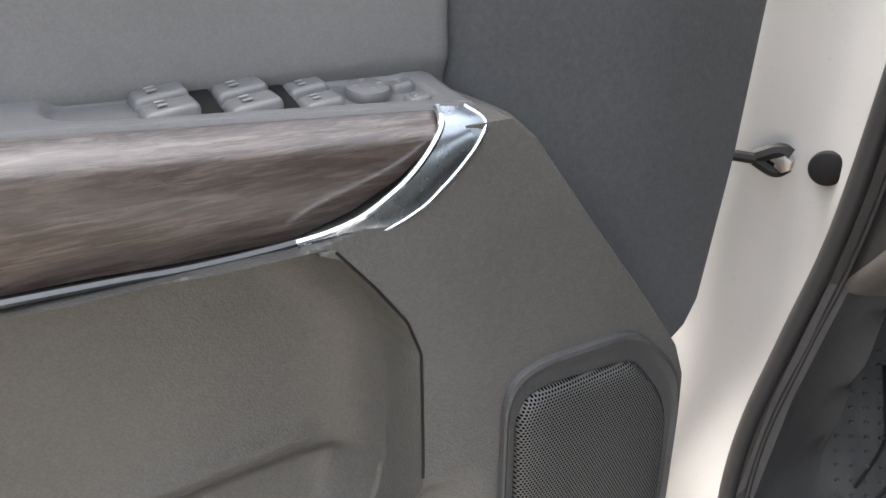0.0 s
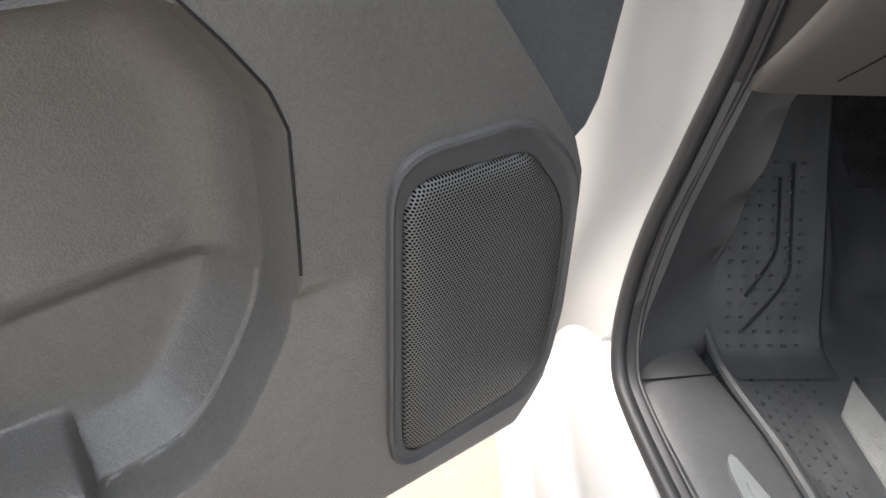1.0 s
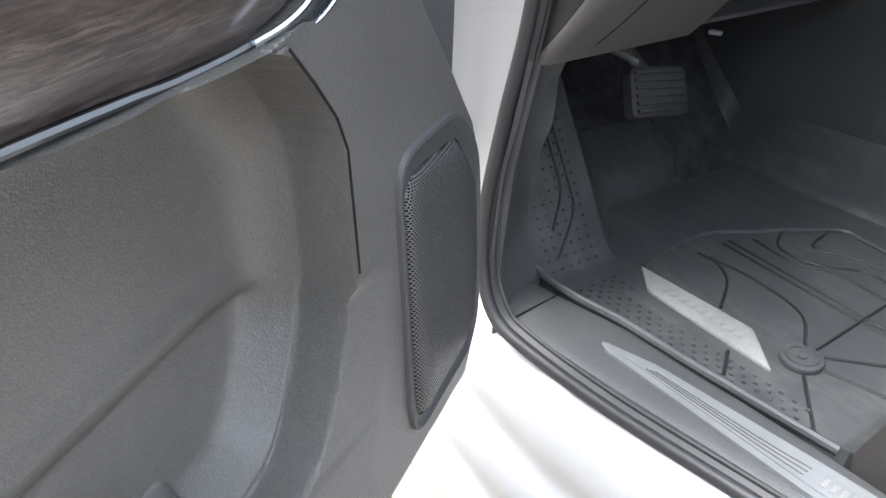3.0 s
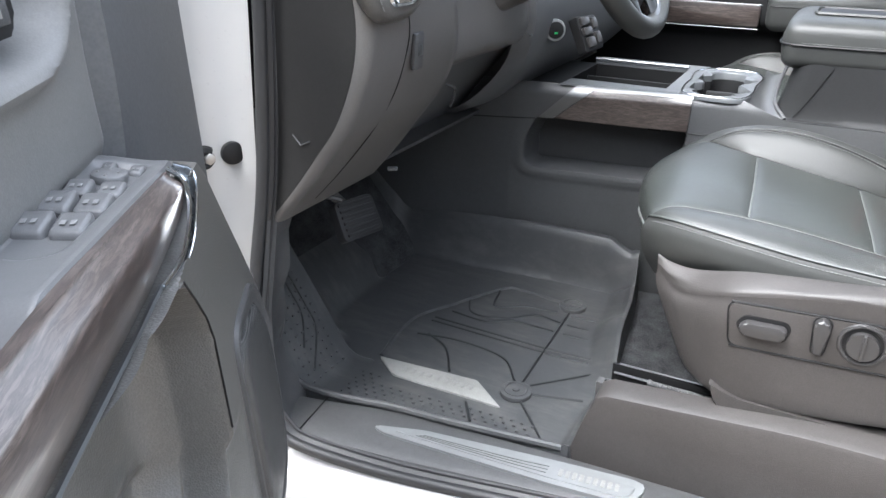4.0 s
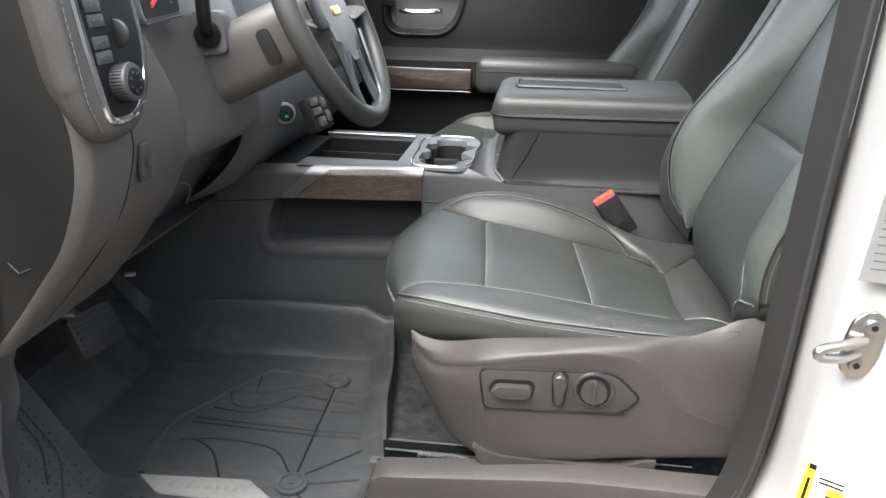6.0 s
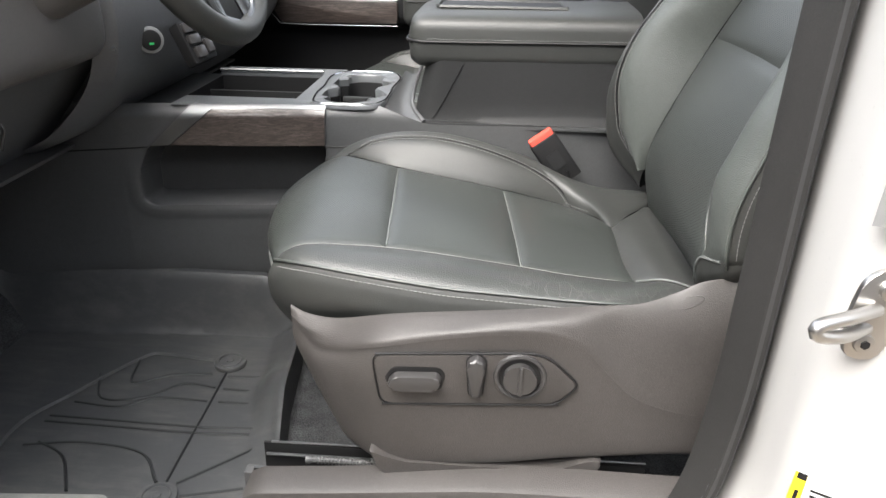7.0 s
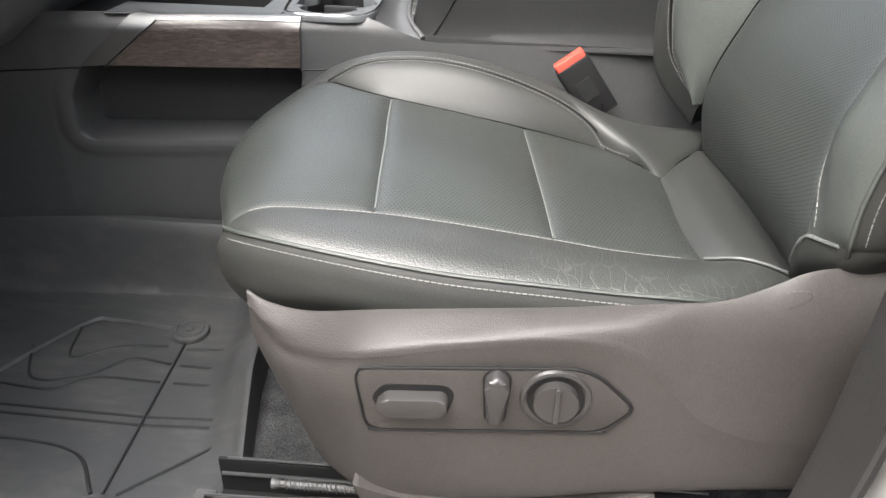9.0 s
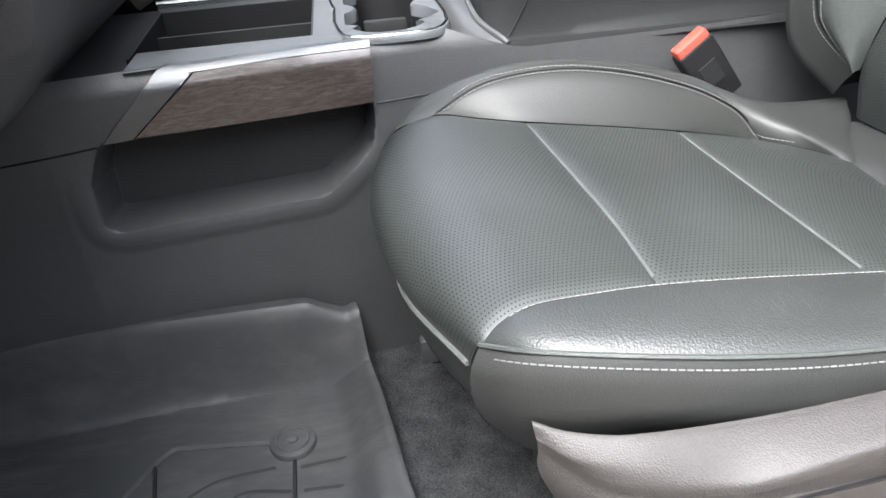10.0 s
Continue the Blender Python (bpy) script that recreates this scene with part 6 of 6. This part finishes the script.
part("dial_face", drum(tuple(podm @ Vector((-0.010, -0.030, 0.0452))), 0.0165, 0.0015, (0, 83, 0), 0.0005, 32), BLACK, head_dial)
for a in range(7):
    part("dial_symbol", block(tuple(podm @ Vector((-0.010 + 0.011 * math.cos(a * 0.9), -0.030 + 0.011 * math.sin(a * 0.9), 0.0461))), (0.0008, 0.0036, 0.0028), 0.0003, (0, -7, 0)), SATIN, head_dial)
part("dimmer_wheel", drum(tuple(podm @ Vector((0.010, 0.026, 0.022))), 0.017, 0.007, (90, 0, 0), 0.002, 28), SATIN, lamp_pod)
part("pod_stitching", stitches([tuple(podm @ Vector((-0.079 + 0.02 * max(0, (-0.045 - y)) * 20, y, 0.0232))) for y in np.linspace(0.16, -0.078, 40)], 0.006, 0.003, 0.0016), THREAD, lamp_pod)
port = part("socket_plate", block((-0.4950, 0.452, 1.196), (0.008, 0.026, 0.052), 0.003, (0, 4, 0)), GRAPHITE, dash, "small dark socket plate")
part("socket", block((-0.4905, 0.452, 1.198), (0.004, 0.010, 0.016), 0.002), SATIN, port)
part("release_lever", tube([(-0.575, 0.69, 1.095), (-0.562, 0.70, 1.085), (-0.575, 0.706, 1.052)], 0.004, 8, flat=0.6), GRAPHITE, dash, "grey metal release lever")
part("clip", block((-0.640, 0.61, 0.952), (0.018, 0.010, 0.006), 0.002, (0, 0, 30)), DECK, dash, "small grey plastic clip")
# column shroud and centre of the dash
rows = []
for x, z in glide([(-0.60, 1.60), (-0.575, 1.42), (-0.556, 1.36), (-0.540, 1.30), (-0.530, 1.23), (-0.528, 1.175), (-0.534, 1.152), (-0.550, 1.139), (-0.60, 1.132), (-0.66, 1.130)], 60):
    low = -0.012 * float(smooth01(1.25 - z, 0.0, 0.1))
    rows.append([(x - 0.02, 0.46, z + low), (x - 0.008, 0.56, z + low), (x, 0.66, z + low * 0.4), (x + 0.012, 0.76, z), (x + 0.016, 0.85, z), (x + 0.006, 0.925, z), (x - 0.03, 0.985, z), (x - 0.08, 1.02, z)])
surround = part("column_surround", grid([list(glide(q, 36)) for q in rows], True), DASH, dash, "smooth dark grey surround of the steering column")
part("surround_clip", block((-0.527, 0.955, 1.146), (0.006, 0.016, 0.005), 0.0015, (0, 0, 20)), SATIN, surround, "small pale clip")
rows = []
for x, z in glide([(-0.60, 1.60), (-0.555, 1.40), (-0.525, 1.25), (-0.520, 1.16), (-0.545, 1.08), (-0.62, 1.0), (-0.70, 0.96)], 40):
    rows.append([(x - 0.04, 0.955, z), (x - 0.01, 0.975, z), (x, 1.02, z), (x, 1.2, z), (x, 1.75, z), (x - 0.06, 2.1, z)])
part("centre_panel", grid([list(glide(r, 30)) for r in rows], True), DASH_HAZE, dash, "dark lower dash centre")
part("knee_lower", grid([[(-0.585 - 0.15 * k, y, 1.135 - 0.185 * k) for k in np.linspace(0, 1, 6)] for y in np.linspace(0.58, 1.04, 8)], True), DASH_HAZE, dash, "dark lower cover under the column")
part("dash_top", grid([[(x, y, 1.50 - 0.15 * smooth01(-x, 0.6, 1.25)) for x in np.linspace(-1.25, -0.56, 12)] for y in np.linspace(0.335, 2.15, 10)], False), DASH, dash)
PWR = pose(-0.516, 1.062, 1.143, 0, 84, -50)
power = part("start_button", drum((0, 0, -0.006), 0.023, 0.026, (0, 0, 0), 0.003, 36), SILVER, dash, "chrome-ringed start button with a green light")
power.matrix_basis = PWR
part("start_cap", drum((0, 0, 0.005), 0.0175, 0.008, (0, 0, 0), 0.002, 32), BLACK, power, "", True)
part("start_light", block((0.006, 0.0, 0.0095), (0.004, 0.008, 0.001), 0.0003), GREEN, power, "", True)
plate_m = pose(-0.468, 1.15, 1.128, 0, 62, -18)
drive = part("drive_switch_plate", prism(rounded([(-0.040, -0.032), (0.040, -0.032), (0.034, 0.034), (-0.040, 0.034)], 0.006, 4), -0.02, 0.002, 0.003, plate_m), BLACK, dash, "dark drive mode switch plate")
for du, dv, a, c in ((-0.026, -0.012, 0.018, 0.030), (-0.004, -0.012, 0.018, 0.030), (0.020, -0.010, 0.022, 0.026), (-0.020, 0.018, 0.024, 0.018), (0.012, 0.018, 0.026, 0.018)):
    key = block((du, dv, 0.005), (a, c, 0.010), 0.003)
    bmesh.ops.transform(key, matrix=plate_m, verts=key.verts)
    part("drive_switch", key, SWITCH, drive, "small grey drive mode switch")
gauge_m = pose(-0.545, 0.606, 1.408, 90, 0, 90) @ pose(0, 0, 0, -11, 0, 0)
gauge_line = rounded([(-0.052, -0.045), (0.062, -0.040), (0.062, 0.10), (-0.052, 0.10)], 0.010, 4)
cluster = part("cluster_frame", prism(gauge_line, -0.02, 0.010, 0.003, gauge_m), DASH_HAZE, dash, "dark instrument bezel")
part("cluster_face", prism([(p[0] * 0.93 + 0.001, p[1] * 0.93 + 0.002) for p in gauge_line], 0.010, 0.0112, 0, gauge_m), BLACK, cluster)
part("cluster_lip", tube([tuple(gauge_m @ Vector(p)) for p in ((-0.052, -0.047, 0.010), (0.0, -0.044, 0.012), (0.062, -0.041, 0.010))], 0.0025, 6, n=12), SATIN, cluster, "thin satin lip")
part("needle", prism([(-0.024, -0.026), (0.016, -0.004), (0.017, 0.001), (-0.024, -0.019)], 0.0112, 0.0135, 0, gauge_m), RED, cluster, "red gauge needle")
for k in range(9):
    a = math.radians(-50 + 12 * k)
    part("gauge_tick", prism([(0.026 + 0.016 * math.cos(a) + q * math.cos(a) - w * math.sin(a), 0.004 + 0.030 * math.sin(a) + q * math.sin(a) + w * math.cos(a)) for q, w in ((0, -0.0007), (0.004, -0.0007), (0.004, 0.0007), (0, 0.0007))], 0.0112, 0.0118, 0, gauge_m), GLYPH, cluster)
bezel_line = rounded([(-0.547, 1.298), (-0.487, 1.305), (-0.492, 1.372), (-0.547, 1.372)], 0.012, 4)
bezel_ob = part("stalk_bezel", prism(bezel_line, -0.76, -0.734, 0.004, at=lambda a, b, c: (a, -c, b)), DASH_HAZE, dash, "square stalk bezel")
part("stalk_boot", drum((-0.518, 0.730, 1.335), 0.022, 0.014, (90, 0, 0), 0.005, 28), BLACK, bezel_ob)
part("stalk", tube([(-0.518, 0.735, 1.335), (-0.512, 0.712, 1.352), (-0.505, 0.695, 1.395), (-0.500, 0.685, 1.47)], 0.0115, 12, n=24), BLACK, bezel_ob, "black shift stalk")

# ---- steering wheel ----
wheel = thing("steering_wheel", (-0.56, 0.80, 1.30), "dark leather steering wheel with silver spoke trim", "steering wheel")
WM = Matrix.Translation((-0.333, 0.80, 1.368)) @ Matrix(((-0.42, 0.0, 0.908, 0), (0.0, -1.0, 0.0, 0), (0.908, 0.0, 0.42, 0), (0, 0, 0, 1)))
wp = lambda a, b, c: tuple(WM @ Vector((a, b, c)))  # noqa: E731
part("rim", tube([wp(0.183 * math.cos(a), 0.183 * math.sin(a), 0) for a in np.linspace(0, 6.2832, 40, endpoint=False)], 0.0175, 16, True, n=120, flat=0.9), HIDE, wheel, "thick dark leather rim")
part("hub", prism(rounded([(-0.085, -0.055), (0.05, -0.085), (0.05, 0.085), (-0.085, 0.055)], 0.04, 6), -0.055, 0.012, 0.02, WM, 4), DASH, wheel, "dark airbag hub")
for ang in (90, 270):
    s = 1 if ang == 90 else -1
    part("spoke", tube([wp(-0.01, s * 0.06, -0.004), wp(-0.012, s * 0.11, -0.008), wp(-0.004, s * 0.172, -0.002)], 0.020, 10, n=16, flat=0.45), DASH, wheel)
for s in (-1, 1):
    part("lower_spoke", tube([wp(-0.07, s * 0.03, 0.006), wp(-0.12, s * 0.045, 0.0), wp(-0.172, s * 0.05, 0.0)], 0.014, 10, n=16, flat=0.5), SATIN, wheel, "silver trimmed lower spoke")
    part("spoke_trim", tube([wp(-0.04, s * 0.085, 0.012), wp(-0.09, s * 0.075, 0.010), wp(-0.15, s * 0.066, 0.006), wp(-0.172, s * 0.02, 0.008)], 0.0045, 8, n=30), SATIN, wheel, "bright metal spoke trim")
part("column_cowl", prism(glide(rounded([(-0.066, -0.040), (0.045, -0.064), (0.060, 0.0), (0.045, 0.064), (-0.066, 0.040)], 0.045, 8), 70, True), -0.26, -0.045, 0.018, WM, 4), DASH, wheel, "smooth dark grey column cowl")
part("cowl_button", prism(rounded([(-0.012, -0.03), (0.012, -0.03), (0.012, 0.03), (-0.012, 0.03)], 0.010, 5), 0.0, 0.003, 0.001, WM @ pose(-0.01, 0.0575, -0.10, 0, 90, 0) @ pose(0, 0, 0, -90, 0, 0)), BLACK, wheel)
part("switch_pad", block(wp(0.0, 0.10, 0.012), (0.01, 0.045, 0.05), 0.004, (0, -25, 0)), BLACK, wheel)

GOLD = metal("gold_trim", (0.55, 0.42, 0.20), 0.3)
part("emblem", prism(rounded([(-0.008, -0.022), (0.008, -0.022), (0.008, 0.022), (-0.008, 0.022)], 0.004, 3), 0.011, 0.0145, 0.001, WM), GOLD, wheel, "plain gold badge on the hub")

# ---- pedals ----
pedal = thing("brake_pedal", (-0.74, 0.61, 0.70), "ribbed black rubber brake pedal on a steel arm", "pedal")
pm = pose(-0.722, 0.612, 0.838, 90, 0, 90) @ pose(0, 0, 0, -28, 0, 0) @ pose(0, 0, 0, 0, 0, -8)
pad = part("pad", prism(rounded([(-0.060, -0.036), (0.060, -0.036), (0.058, 0.040), (-0.056, 0.040)], 0.012, 4), -0.012, 0.006, 0.003, pm), RUBBER, pedal)
for i in range(6):
    rib = block((0.0, -0.026 + i * 0.0115, 0.007), (0.098, 0.006, 0.005), 0.0015)
    bmesh.ops.transform(rib, matrix=pm, verts=rib.verts)
    part("pad_rib", rib, RUBBER, pad)
part("arm", tube([(-0.735, 0.61, 0.85), (-0.79, 0.60, 0.90), (-0.86, 0.585, 1.0)], 0.010, 8, n=16), STEEL, pedal, "bare steel pedal arm")
part("switch_bracket", join(tube([(-0.745, 0.50, 0.925), (-0.70, 0.535, 0.905)], 0.005, 6, n=4)), GRAPHITE, pedal)

# ---- passenger door panel ----
pdoor = thing("passenger_door", (-0.1, 2.14, 0.6), "closed passenger door with dark panel, wood strip and chrome handle", "vehicle door")
PR = [tuple(p) for p in rounded([(-0.53, 1.25), (-0.50, 1.215), (-0.34, 1.215), (-0.295, 1.25), (-0.27, 1.34), (-0.53, 1.35)], 0.03, 5)]
xs, zs = np.meshgrid(np.r_[np.linspace(-0.9, -0.56, 20), np.linspace(-0.555, -0.25, 130), np.linspace(-0.24, 0.32, 24)], np.r_[np.linspace(0.62, 1.19, 50), np.linspace(1.195, 1.37, 80), np.linspace(1.38, 1.46, 10)])
dd = inside_by(xs, zs, PR)
Yp = 2.13 + 0.03 * smooth01(dd, -0.004, 0.014) - 0.008 * np.exp(-(((dd + 0.006) / 0.007) ** 2)) + 0.02 * smooth01(zs, 1.20, 1.45) - 0.06 * smooth01(zs, 1.0, 1.06) * (1 - smooth01(zs, 1.13, 1.17))
# black here stands in for the shade on the far door
part("inner_panel", grid([[(xs[i, j], Yp[i, j], zs[i, j]) for j in range(xs.shape[1])] for i in range(xs.shape[0])], True), BLACK, pdoor, "moulded door panel, coloured near black for the shade it lies in")
part("wood_strip", prism(rounded([(-0.62, 1.105), (-0.23, 1.105), (-0.23, 1.04), (-0.58, 1.04)], 0.012, 4), -2.10, -2.058, 0.006, at=lambda a, b, c: (a, -c, b)), WOOD, pdoor, "dark wood strip")
part("strip_edge", tube([(-0.66, 2.055, 1.110), (-0.40, 2.054, 1.108), (-0.23, 2.054, 1.108)], 0.0013, 6, n=12), SATIN, pdoor)
part("strip_edge", tube([(-0.63, 2.056, 1.090), (-0.585, 2.055, 1.045), (-0.55, 2.055, 1.036), (-0.23, 2.055, 1.036)], 0.0010, 6, n=24), SATIN, pdoor)
part("arm_pad", block((0.05, 2.06, 1.095), (0.52, 0.11, 0.115), 0.03, seg=4), HIDE, pdoor, "padded black arm rest")
part("arm_seam", tube([(-0.20, 2.004, 1.112), (0.30, 2.004, 1.112)], 0.0015, 5, n=10), BLACK, pdoor)
part("handle", tube([(-0.47, 2.115, 1.285), (-0.455, 2.098, 1.285), (-0.40, 2.092, 1.285), (-0.36, 2.098, 1.287), (-0.345, 2.115, 1.288)], 0.014, 10, n=30, flat=0.7), CHROME, pdoor, "chrome release handle")
part("lock_plate", block((-0.525, 2.135, 1.315), (0.05, 0.012, 0.035), 0.003), BLACK, pdoor)
part("pillar_trim", block((0.42, 2.12, 1.2), (0.12, 0.06, 0.9), 0.02), GRAPHITE, pdoor)
belt = thing("passenger_belt", (0.40, 2.07, 0.9), "dark grey seat belt hanging by the far pillar", "seat belt")
part("webbing", grid([[(0.36 + 0.03 * k, 2.075 - 0.002 * k, z) for k in (0, 0.5, 1)] for z in np.linspace(0.9, 1.7, 10)]), GRAPHITE, belt)
